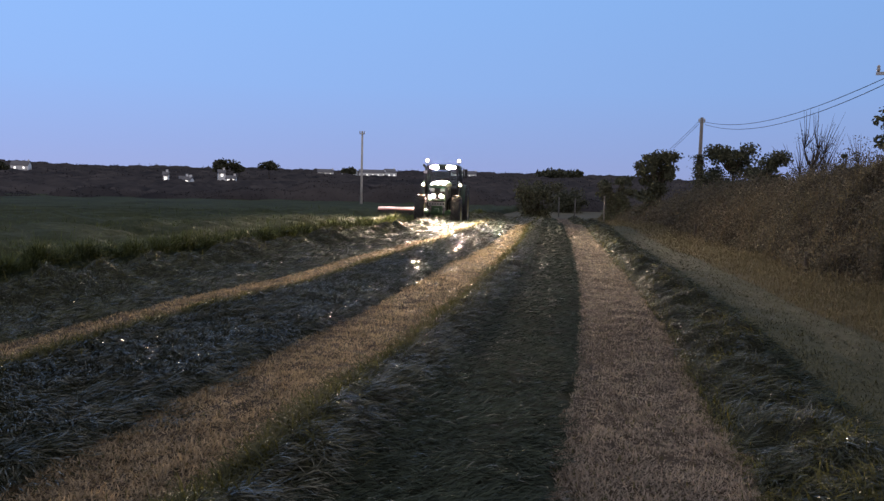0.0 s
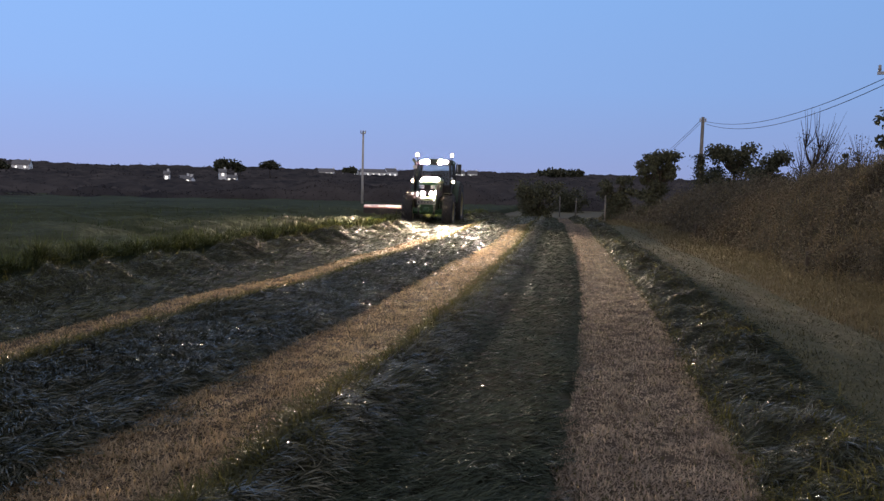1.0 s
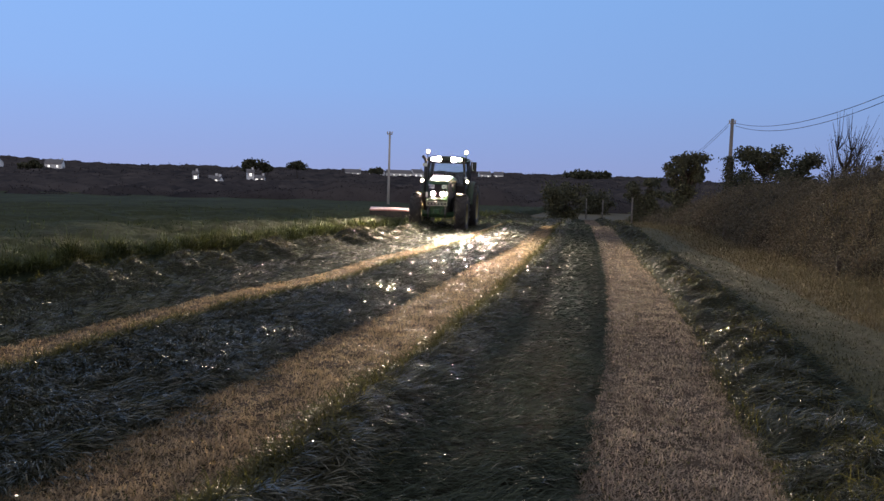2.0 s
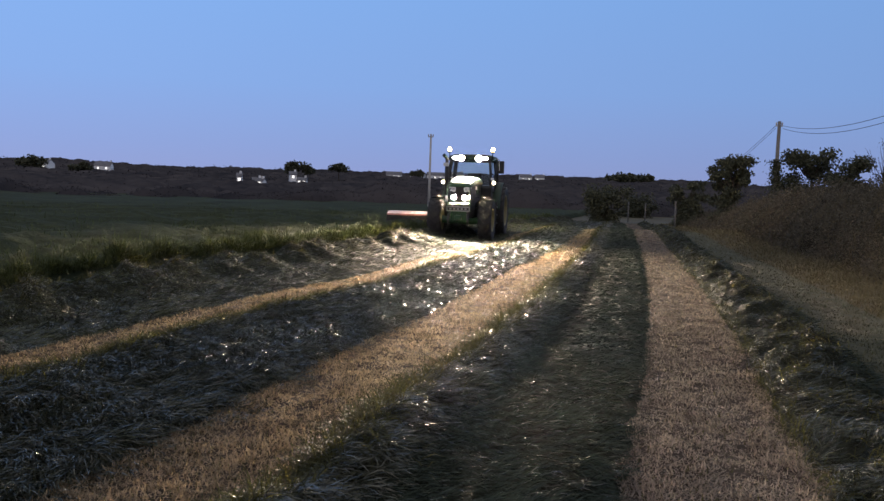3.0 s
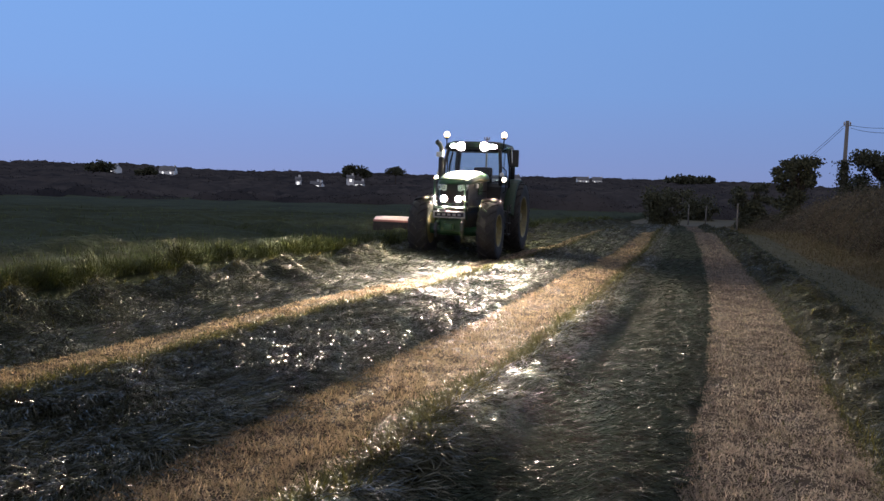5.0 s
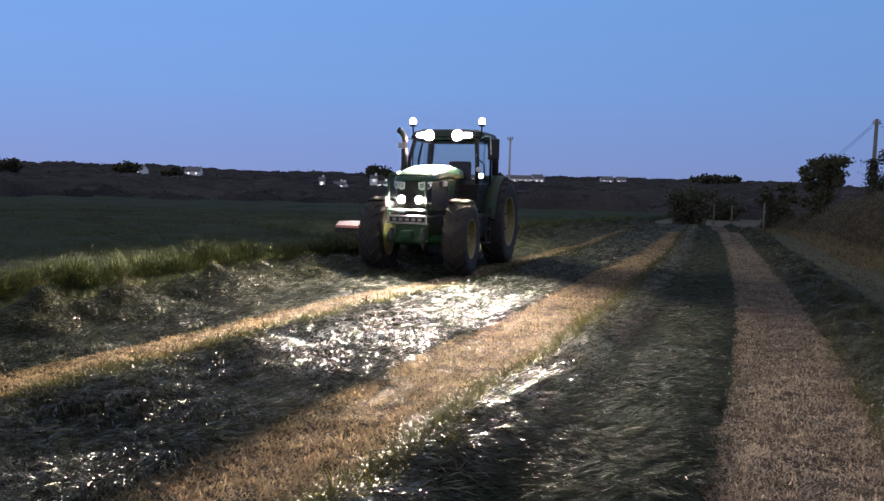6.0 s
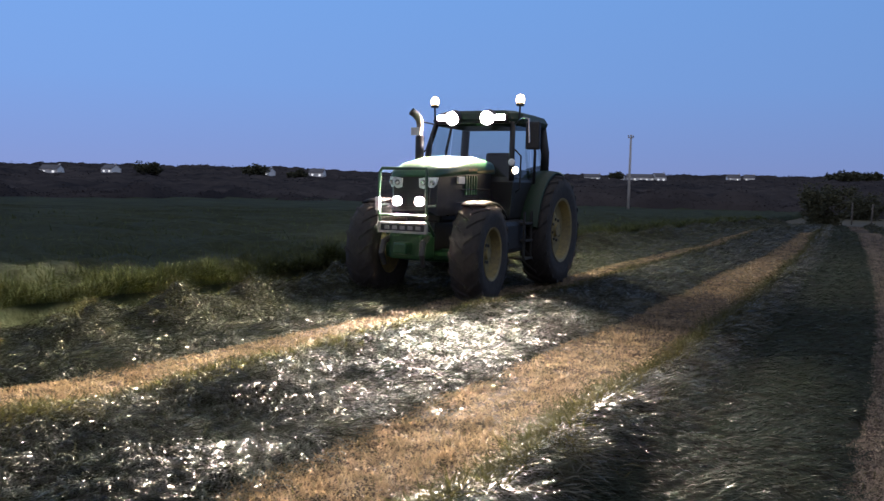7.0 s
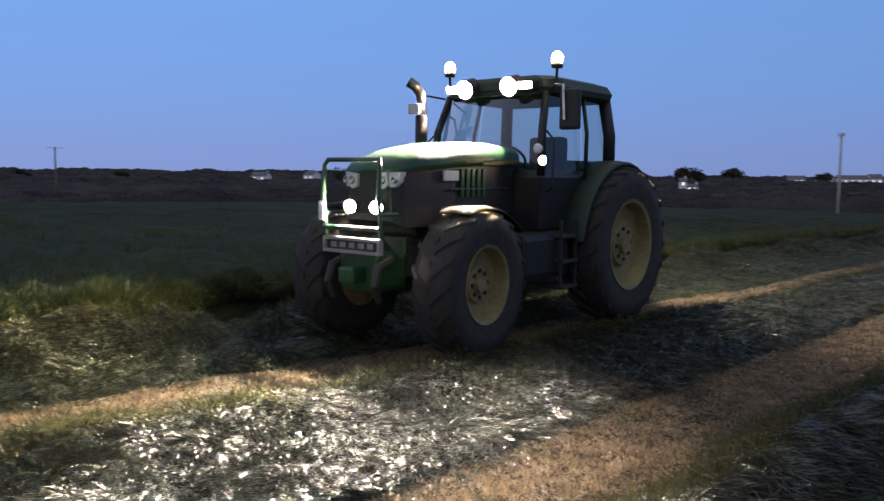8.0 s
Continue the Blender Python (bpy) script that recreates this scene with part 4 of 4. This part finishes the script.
def make_tractor():
    t = new("tractor")
    # frame, engine, axles
    bm = bmesh.new()
    box(bm, -0.30, 0.30, -0.45, 1.5, 0.55, 1.05, 0.05)
    box(bm, -0.24, 0.24, 1.5, 3.05, 0.72, 1.12, 0.04)
    part("chassis", bm, M_IRON, t)
    bm = bmesh.new()
    box(bm, -0.27, 0.27, 1.6, 2.95, 1.1, 1.6, 0.05)
    for k in range(5):
        box(bm, -0.31, -0.27, 1.75 + 0.22 * k, 1.87 + 0.22 * k, 1.2, 1.5, 0.01)
        box(bm, 0.27, 0.31, 1.75 + 0.22 * k, 1.87 + 0.22 * k, 1.2, 1.5, 0.01)
    part("engine", bm, M_BLACK, t)
    bm = bmesh.new()
    tube(bm, [(-0.85, 0, R_REAR), (-0.5, 0, R_REAR), (0.5, 0, R_REAR), (0.85, 0, R_REAR)], [0.12, 0.2, 0.2, 0.12], 14)
    part("rear_axle", bm, M_GREEN, t)
    bm = bmesh.new()
    tube(bm, [(-0.7, 2.76, R_FRONT), (-0.35, 2.76, R_FRONT - 0.06), (0.35, 2.76, R_FRONT - 0.06), (0.7, 2.76, R_FRONT)], [0.13, 0.1, 0.1, 0.13], 12)
    part("front_axle", bm, M_GREEN, t)
    # hood: arched top skin, dark flanks, nose
    def arch(y, w, zt, zb, crown):
        pts = [(-w, y, zb)]
        for k in range(9):
            a = math.pi * k / 8
            pts.append((-w * math.copysign(abs(math.cos(a)) ** 0.45, math.cos(a)), y, zt - crown + crown * math.sin(a) ** 0.7))
        return pts + [(w, y, zb)]
    bm = bmesh.new()
    loft(bm, [arch(3.32, 0.30, 1.80, 1.74, 0.06), arch(3.22, 0.36, 1.87, 1.74, 0.10), arch(2.9, 0.40, 1.97, 1.76, 0.15), arch(2.4, 0.43, 2.05, 1.80, 0.17),
              arch(1.9, 0.45, 2.07, 1.82, 0.17), arch(1.45, 0.46, 2.03, 1.82, 0.16)])
    part("hood", bm, M_GREEN, t, "glossy green engine hood", smooth=True)
    bm = bmesh.new()
    loft(bm, [[(-w, y, zb), (-w, y, zt), (w, y, zt), (w, y, zb)] for y, w, zb, zt in
              ((3.30, 0.28, 1.28, 1.75), (3.20, 0.35, 1.22, 1.76), (2.7, 0.385, 1.22, 1.78), (1.5, 0.42, 1.32, 1.83))])
    flank = part("hood_side", bm, M_BLACK, t, "dark engine side panel with grille")
    for s in (-1, 1):
        bm = bmesh.new()
        for y0, y1, x0, x1 in ((2.75, 2.1, 0.40, 0.445), (2.1, 1.5, 0.445, 0.468)):
            vs = [bm.verts.new(p) for p in ((s * x0 * 1.01, y0, 1.82), (s * x1 * 1.01, y1, 1.85), (s * x1 * 1.012, y1, 1.89), (s * x0 * 1.012, y0, 1.85))]
            bm.faces.new(vs)
        bmesh.ops.solidify(bm, geom=bm.faces[:], thickness=0.008)
        part("stripe", bm, M_YELLOW, t, "yellow side stripe")
        bm = bmesh.new()
        box(bm, *sorted((s * 0.40, s * 0.432)), 2.48, 2.70, 1.66, 1.76, 0.008)
        part("badge", bm, M_PALE, t, "pale badge plate")
        bm = bmesh.new()
        for k in range(5):
            box(bm, *sorted((s * 0.40, s * 0.425)), 2.02 + 0.09 * k, 2.07 + 0.09 * k, 1.50, 1.78, 0.006, Matrix.Identity(4))
        part("vent", bm, M_GREEN, t, "row of slanted side vents")
        bm = bmesh.new()
        box(bm, *sorted((s * 0.41, s * 0.428)), 1.6, 2.6, 1.575, 1.588)
        box(bm, *sorted((s * 0.41, s * 0.43)), 2.0, 2.75, 1.40, 1.412)
        part("trim", bm, M_CHROME, t, "thin bright trim line")
        # unlit hood headlamp
        bm = bmesh.new()
        loft(bm, [[(s * 0.14, y, 1.60), (s * 0.13, y, 1.72), (s * 0.25, y, 1.74), (s * 0.27, y, 1.62), (s * 0.2, y, 1.58)] for y in (3.26, 3.335)])
        part("headlamp", bm, M_LENS, t, "clear unlit headlamp")
        bm = bmesh.new()
        loft(bm, [[(s * 0.28, y, 1.60), (s * 0.27, y, 1.735), (s * 0.355, y - 0.06, 1.74), (s * 0.345, y - 0.05, 1.65), (s * 0.315, y - 0.03, 1.60)] for y in (3.24, 3.325)])
        part("headlamp", bm, M_LENS, t, "clear unlit headlamp")
        for cx, cy, r in ((0.20, 3.337, 0.042), (0.315, 3.305, 0.036)):
            bm = bmesh.new()
            lathe(bm, [(cy - 0.02, r), (cy + 0.006, r), (cy + 0.012, r * 0.8), (cy - 0.004, r * 0.3)], 16, "y", (s * cx, 0, 1.665))
            part("headlamp_lens", bm, M_CHROME, t, "round bright lens of an unlit headlamp", smooth=False)
    bm = bmesh.new()
    for k in range(9):
        box(bm, -0.25, 0.25, 3.295, 3.32, 1.33 + 0.028 * k, 1.34 + 0.028 * k)
    part("grille", bm, M_IRON, t, "dark nose grille")
    for s in (-1, 1):
        lamp("front_lamp", (s * 0.17, 3.38, 1.41), 0.058, 0.09, M_HEAD, t, 3, "lit round front lamp", 0.02, 22 if s < 0 else 12)
    # front guard of tube, plate, linkage
    bm = bmesh.new()
    for s in (-1, 1):
        tube(bm, [(s * 0.36, 3.30, 0.95), (s * 0.36, 3.52, 1.15), (s * 0.36, 3.56, 1.5), (s * 0.36, 3.54, 1.80), (s * 0.33, 3.52, 1.85)], 0.022, 8)
        tube(bm, [(s * 0.36, 3.56, 1.35), (s * 0.36, 3.3, 1.35)], 0.018, 6)
    tube(bm, [(-0.34, 3.52, 1.85), (0.34, 3.52, 1.85)], 0.022, 8)
    tube(bm, [(-0.36, 3.55, 1.22), (0.36, 3.55, 1.22)], 0.02, 8)
    part("front_guard", bm, M_GUARD, t, "dark green tubular guard round the nose")
    bm = bmesh.new()
    box(bm, 0.33, 0.40, 3.565, 3.59, 1.28, 1.46, 0.01)
    part("reflector", bm, M_PALE, t, "pale reflector strip on the guard")
    bm = bmesh.new()
    for x0, x1, z0, z1 in ((-0.37, 0.37, 1.10, 1.13), (-0.37, 0.37, 0.98, 1.01), (-0.37, -0.34, 1.01, 1.10), (0.34, 0.37, 1.01, 1.10)):
        box(bm, x0, x1, 3.50, 3.56, z0, z1, 0.005)
    plate = part("number_plate_frame", bm, M_DULLPALE, t, "grey frame of the front number plate")
    bm = bmesh.new()
    box(bm, -0.34, 0.34, 3.51, 3.53, 1.01, 1.10)
    part("plate_panel", bm, M_IRON, plate)
    for k in range(5):
        bm = bmesh.new()
        box(bm, -0.27 + 0.12 * k, -0.20 + 0.12 * k, 3.53, 3.537, 1.03, 1.08)
        part("plate_bar", bm, M_DULLPALE, plate)
    bm = bmesh.new()
    box(bm, -0.26, 0.26, 3.05, 3.45, 0.62, 0.98, 0.05)
    box(bm, -0.10, 0.10, 3.4, 3.62, 0.7, 0.86, 0.03)
    part("front_support", bm, M_GREEN, t, "green front linkage block")
    for s in (-1, 1):
        bm = bmesh.new()
        tube(bm, [(s * 0.27, 3.3, 0.92), (s * 0.30, 3.50, 0.86), (s * 0.31, 3.55, 0.70), (s * 0.30, 3.48, 0.54)], [0.04, 0.045, 0.04, 0.03], 8)
        part("link_arm", bm, M_IRON, t, "dark folded front link arm")
    for s in (-1, 1):
        # front mudguard
        bm = bmesh.new()
        sect = []
        for k in range(11):
            a = radians(68 + 70 * k / 10)
            y, z = 2.72 + 0.78 * math.cos(a), R_FRONT + 0.73 * math.sin(a)
            sect.append([(s * 0.62, y, z), (s * 0.84, y, z + 0.010), (s * 0.97, y, z - 0.01), (s * 0.97, y, z - 0.035), (s * 0.84, y, z - 0.015), (s * 0.62, y, z - 0.02)])
        loft(bm, sect)
        part("front_mudguard", bm, M_DULLBLACK, t, "black front mudguard", smooth=True)
        # rear mudguard
        bm = bmesh.new()
        sect = []
        for k in range(15):
            a = radians(6 + 158 * k / 14)
            y, z = 0.985 * math.cos(a), R_REAR + 0.985 * math.sin(a)
            sect.append([(s * 0.60, y, z), (s * 0.85, y, z + 0.01), (s * 1.0, y, z - 0.01), (s * 1.02, y, z - 0.05), (s * 0.99, y, z - 0.045), (s * 0.60, y, z - 0.05)])
        loft(bm, sect)
        box(bm, *sorted((s * 0.60, s * 0.64)), -0.75, 0.75, 1.05, 1.90, 0.02)
        part("rear_mudguard", bm, M_DUSTY, t, "broad dark green rear mudguard", smooth=True)
    # cab
    bm = bmesh.new()
    loft(bm, [[(-w, y0, z), (w, y0, z), (w, y1, z), (-w, y1, z)] for w, y0, y1, z in
              ((0.55, -0.25, 1.40, 0.95), (0.72, -0.22, 1.45, 1.15), (0.78, -0.15, 1.50, 1.70), (0.74, -0.13, 1.46, 1.78))])
    part("cab_body", bm, M_BLACK, t, "dark lower cab body")
    for s in (-1, 1):
        for nm, pts, r in (("front_pillar", [(s * 0.74, 1.46, 1.72), (s * 0.72, 1.42, 2.2), (s * 0.66, 1.26, 2.62)], 0.045),
                           ("door_pillar", [(s * 0.80, 0.62, 1.55), (s * 0.80, 0.60, 2.2), (s * 0.72, 0.57, 2.62)], 0.024),
                           ("rear_pillar", [(s * 0.74, -0.06, 1.72), (s * 0.75, -0.04, 2.2), (s * 0.70, 0.02, 2.62)], 0.075)):
            bm = bmesh.new()
            tube(bm, pts, r, 8)
            part(nm, bm, M_BLACK, t, smooth=True)
        bm = bmesh.new()
        for a, b in (((1.42, 1.70, 1.28, 2.6), (0.64, 1.70, 0.59, 2.6)), ((0.60, 1.75, 0.55, 2.6), (-0.03, 1.75, 0.04, 2.6))):
            vs = [bm.verts.new(p) for p in ((s * 0.76, a[0], a[1]), (s * 0.76, b[0], b[1]), (s * 0.69, b[2], b[3]), (s * 0.69, a[2], a[3]))]
            bm.faces.new(vs)
        pane = part("side_window", bm, M_GLASS, t, "tinted cab side window")
        pane.visible_shadow = False
    for y0, y1 in ((1.45, 1.28), (-0.10, 0.0)):
        bm = bmesh.new()
        vs = [bm.verts.new(p) for p in ((-0.71, y0, 1.78), (0.71, y0, 1.78), (0.64, y1, 2.6), (-0.64, y1, 2.6))]
        bm.faces.new(vs)
        pane = part("windscreen", bm, M_GLASS, t, "tinted cab windscreen")
        pane.visible_shadow = False
    bm = bmesh.new()
    loft(bm, [[(w * c, ym + d * q, z) for c, q in ((-1, -0.8), (-0.85, -1), (0.85, -1), (1, -0.8), (1, 0.75), (0.8, 1), (-0.8, 1), (-1, 0.75))] for w, ym, d, z in
              ((0.70, 0.60, 0.64, 2.58), (0.78, 0.58, 0.70, 2.62), (0.80, 0.58, 0.71, 2.68), (0.75, 0.58, 0.67, 2.77), (0.60, 0.60, 0.60, 2.82), (0.3, 0.6, 0.3, 2.835))])
    part("roof", bm, M_DUSTY, t, "rounded dark green cab roof")
    for s in (-1, 1):
        lamp("rear_lamp", (s * 0.55, -0.16, 2.70), 0.07, 0.08, M_REAR, t, 14, "lit rear work lamp on the roof", 0.02, 143 if s < 0 else 190)
    bm = bmesh.new()
    box(bm, -0.64, 0.64, 1.25, 1.36, 2.605, 2.635, 0.01)
    part("lamp_bar", bm, M_BLACK, t)
    for s in (-1, 1):
        lamp("work_lamp", (s * 0.30, 1.36, 2.715), 0.095, 0.09, M_WORK if s < 0 else M_DIM, t, 18, "lit round work lamp on the roof", 0.12, 3)
        slot_lamp("work_lamp", (s * 0.49, 1.32, 2.70), 0.15, 0.06, 0.15, M_SPOT, t, 5, 10, "lit broad work lamp on the roof")
    for s in (-1, 1):
        bm = bmesh.new()
        tube(bm, [(s * 0.73, 1.18, 2.66), (s * 0.74, 1.18, 2.88)], 0.016, 8)
        lathe(bm, [(2.88, 0.06), (2.91, 0.065), (2.93, 0.05)], 14, "z", (s * 0.74, 1.18, 0))
        post = part("beacon_stem", bm, M_BLACK, t)
        bm = bmesh.new()
        lathe(bm, [(2.93, 0.056), (2.965, 0.066), (3.0, 0.066), (3.035, 0.05), (3.055, 0.025), (3.06, 0.004)], 16, "z", (s * 0.74, 1.18, 0))
        part("beacon", bm, M_BEACON, post, "lit amber beacon", smooth=True)
        # marker lamp and its bracket, low on the cab front
        bm = bmesh.new()
        tube(bm, [(s * 0.74, 1.48, 1.80), (s * 0.85, 1.55, 1.84)], 0.016, 6)
        part("lamp_bracket", bm, M_BLACK, t)
        lamp("marker_lamp", (s * 0.86, 1.63, 1.88), 0.05, 0.07, M_MARK, t, 0, "lit round marker lamp")
        bm = bmesh.new()
        lathe(bm, [(1.585, 0.03), (1.60, 0.05), (1.63, 0.055), (1.64, 0.04)], 14, "y", (s * 0.80, 0, 2.0))
        part("side_lamp", bm, M_LENS, t, "unlit side lamp")
        # mirror on its arm
        if s < 0:
            bm = bmesh.new()
            tube(bm, [(-0.72, 1.32, 2.60), (-0.90, 1.46, 2.67), (-1.0, 1.48, 2.66), (-1.02, 1.48, 2.30)], 0.016, 7)
            arm = part("mirror_arm", bm, M_CHROME, t)
            bm = bmesh.new()
            box(bm, -1.17, -0.94, 1.38, 1.46, 2.20, 2.62, 0.03)
            part("mirror", bm, M_BLACK, arm, "large black rear-view mirror")
        # steps
        bm = bmesh.new()
        for z in (0.5, 0.78, 1.05):
            box(bm, *sorted((s * 0.62, s * 0.95)), 0.98, 1.32, z, z + 0.035, 0.008)
        box(bm, *sorted((s * 0.90, s * 0.93)), 0.98, 1.01, 0.5, 1.25)
        box(bm, *sorted((s * 0.90, s * 0.93)), 1.29, 1.32, 0.5, 1.25)
        part("step", bm, M_IRON, t, "cab access step")
        bm = bmesh.new()
        tube(bm, [(s * 0.79, 1.40, 1.55), (s * 0.87, 1.44, 1.6), (s * 0.87, 1.42, 2.1), (s * 0.76, 1.40, 2.2)], 0.013, 7)
        part("grab_rail", bm, M_BLACK, t)
        bm = bmesh.new()
        box(bm, *sorted((s * 0.36, s * 0.86)), 1.0, 1.95, 0.62, 1.12, 0.08)
        part("fuel_tank", bm, M_BLACK, t)
    # exhaust stack on the right, with its guard
    bm = bmesh.new()
    tube(bm, [(0.72, 1.72, 1.45), (0.72, 1.72, 2.38), (0.72, 1.72, 2.40)], [0.07, 0.07, 0.055], 14)
    part("exhaust_muffler", bm, M_BLACK, t, "dark exhaust muffler", smooth=True)
    bm = bmesh.new()
    tube(bm, [(0.72, 1.72, 2.34), (0.72, 1.72, 2.55), (0.73, 1.73, 2.64), (0.77, 1.77, 2.72), (0.82, 1.83, 2.77)], [0.055, 0.055, 0.057, 0.06, 0.062], 14, cap=False)
    part("exhaust_pipe", bm, M_EXHAUST, t, "bright curved exhaust tip", smooth=True)
    bm = bmesh.new()
    box(bm, 0.66, 0.82, 1.80, 1.84, 2.40, 2.52, 0.008)
    part("exhaust_plate", bm, M_PALE, t, "small pale plate on the exhaust")
    bm = bmesh.new()
    tube(bm, [(0.70, 1.70, 2.62), (0.66, 1.36, 2.60)], 0.012, 6)
    tube(bm, [(0.58, 1.62, 2.05), (0.62, 1.50, 2.30), (0.64, 1.44, 2.42), (0.66, 1.34, 2.42)], 0.014, 6)
    part("exhaust_stay", bm, M_BLACK, t)
    # inside the cab
    bm = bmesh.new()
    box(bm, -0.26, 0.26, 0.2, 0.66, 1.60, 1.74, 0.05)
    box(bm, -0.25, 0.25, 0.05, 0.2, 1.70, 2.2, 0.06)
    part("seat", bm, M_SEAT, t, "dark driver seat")
    bm = bmesh.new()
    tube(bm, [(0, 1.1, 1.6), (0, 0.96, 1.94)], 0.04, 8)
    tube(bm, [(0.19 * math.cos(a * math.pi / 8), 0.96 + 0.14 * math.sin(a * math.pi / 8), 1.94 + 0.12 * math.sin(a * math.pi / 8)) for a in range(17)], 0.016, 6)
    part("steering_wheel", bm, M_BLACK, t)
    # wheels
    ws = []
    for s in (-1, 1):
        ws.append((wheel("rear_wheel", s * 0.89, 0.0, R_REAR, 0.48, 0.53, s, 20, t), R_REAR))
        ws.append((wheel("front_wheel", s * 0.81, 2.76, R_FRONT, 0.43, 0.37, s, 18, t), R_FRONT))
    # rear linkage that carries the mower
    bm = bmesh.new()
    for s in (-1, 1):
        tube(bm, [(s * 0.28, -0.35, 0.6), (s * 0.42, -1.15, 0.62)], 0.035, 8)
    tube(bm, [(0, -0.45, 1.05), (0, -1.15, 1.1)], 0.03, 8)
    part("rear_link", bm, M_IRON, t)
    tagged(t, "green farm tractor with yellow wheels, work lamps and beacons lit", "tractor")
    return t, ws


tractor, WHEELS = make_tractor()


def make_mower():
    """A disc mower behind the tractor, reaching out on its right; the same origin as the tractor."""
    m = new("disc_mower")
    bm = bmesh.new()
    box(bm, -0.5, 0.5, -1.35, -1.15, 0.55, 0.70, 0.02)
    tube(bm, [(-0.42, -1.2, 0.62), (0, -1.22, 1.15), (0.42, -1.2, 0.62)], 0.035, 8)
    box(bm, 0.2, 1.35, -1.45, -1.28, 0.58, 0.72, 0.03)
    part("headstock", bm, M_IRON, m, "dark mower headstock")
    bm = bmesh.new()
    box(bm, 0.95, 3.25, -1.95, -1.15, 0.06, 0.16, 0.02)
    bar = part("cutter_bar", bm, M_IRON, m)
    for k in range(5):
        bm = bmesh.new()
        lathe(bm, [(0.15, 0.19), (0.18, 0.17), (0.2, 0.05)], 16, "z", (1.2 + 0.42 * k, -1.4, 0))
        part("cutter_disc", bm, M_STEEL, bar, smooth=False)
    bm = bmesh.new()
    loft(bm, [[(x, -2.1, 0.60), (x, -1.95, 0.70), (x, -1.15, 0.72), (x, -0.95, 0.62), (x, -0.95, 0.59), (x, -1.15, 0.68), (x, -1.95, 0.66), (x, -2.1, 0.57)] for x in (0.9, 1.3, 3.15, 3.45)])
    part("cover", bm, M_CANVAS, m, "pale red mower top cover")
    for nm, x0, x1, y0, y1 in (("front", 0.9, 3.45, -0.97, -0.95), ("rear", 0.9, 3.45, -2.11, -2.09), ("end", 3.44, 3.46, -2.1, -0.95)):
        bm = bmesh.new()
        box(bm, x0, x1, y0, y1, 0.12, 0.60)
        part("skirt", bm, M_SKIRT, m, "dark hanging rubber skirt")
    bm = bmesh.new()
    box(bm, 0.9, 3.45, -0.955, -0.935, 0.575, 0.635, 0.005)
    part("edge_band", bm, M_RED, m, "red edge band of the cover")
    return tagged(m, "red disc mower carried low behind the tractor", "mower")


mower = make_mower()


# ---- motion: the tractor drives towards the viewer along the strip of stubble ----
PATH = [(0.0, 0.52, 38.78, 173.4), (1.0, 0.06, 35.47, 173.4), (2.5, -0.72, 30.38, 173.6), (3.5, -1.18, 26.94, 173.5), (4.5, -1.70, 23.38, 173.0),
        (6.0, -2.64, 17.64, 172.8), (6.5, -3.00, 15.60, 172.3), (7.0, -3.39, 13.61, 172.0), (8.0, -4.12, 9.45, 172.2)]


def on_path(t):
    ts = [r[0] for r in PATH]
    k = max(0, min(len(PATH) - 2, sum(1 for v in ts if v <= t) - 1))

    def slope(i, c):
        a, b = max(0, i - 1), min(len(PATH) - 1, i + 1)
        return (PATH[b][c] - PATH[a][c]) / (ts[b] - ts[a])
    h = ts[k + 1] - ts[k]
    u = (t - ts[k]) / h
    out = []
    for c in (1, 2, 3):
        p, q, m, n = PATH[k][c], PATH[k + 1][c], slope(k, c) * h, slope(k + 1, c) * h
        out.append(p * (2 * u ** 3 - 3 * u ** 2 + 1) + m * (u ** 3 - 2 * u ** 2 + u) + q * (3 * u ** 2 - 2 * u ** 3) + n * (u ** 3 - u ** 2))
    return out


def motions():
    rows, spins = [], []
    gone, last = 0.0, None
    for k in range(81):
        t = k * 0.1
        x, y, rz = on_path(t)
        if last:
            gone += math.hypot(x - last[0], y - last[1])
        last = (x, y)
        bounce = 0.006 * math.sin(5.1 * t) + 0.004 * math.sin(11.3 * t)
        z = float(land(x, y)) + 0.02 + bounce + 0.04 * float(smooth_step(t, 6.5, 8))
        rows.append((t, pose(x, y, z, 0.35 * math.sin(3.7 * t), 0.3 * math.sin(4.3 * t + 1), rz)))
        spins.append((t, gone))
    walk(tractor, rows)
    walk(mower, rows)
    for ob, r in WHEELS:
        place = ob.location.copy()
        turn = 4.0 if r == R_FRONT else 0.0  # the front wheels steer a little towards the viewer
        walk(ob, [(t, pose(*place, -math.degrees(d / r), 0, turn * float(smooth_step(t, 4.0, 7.5)))) for t, d in spins])


motions()
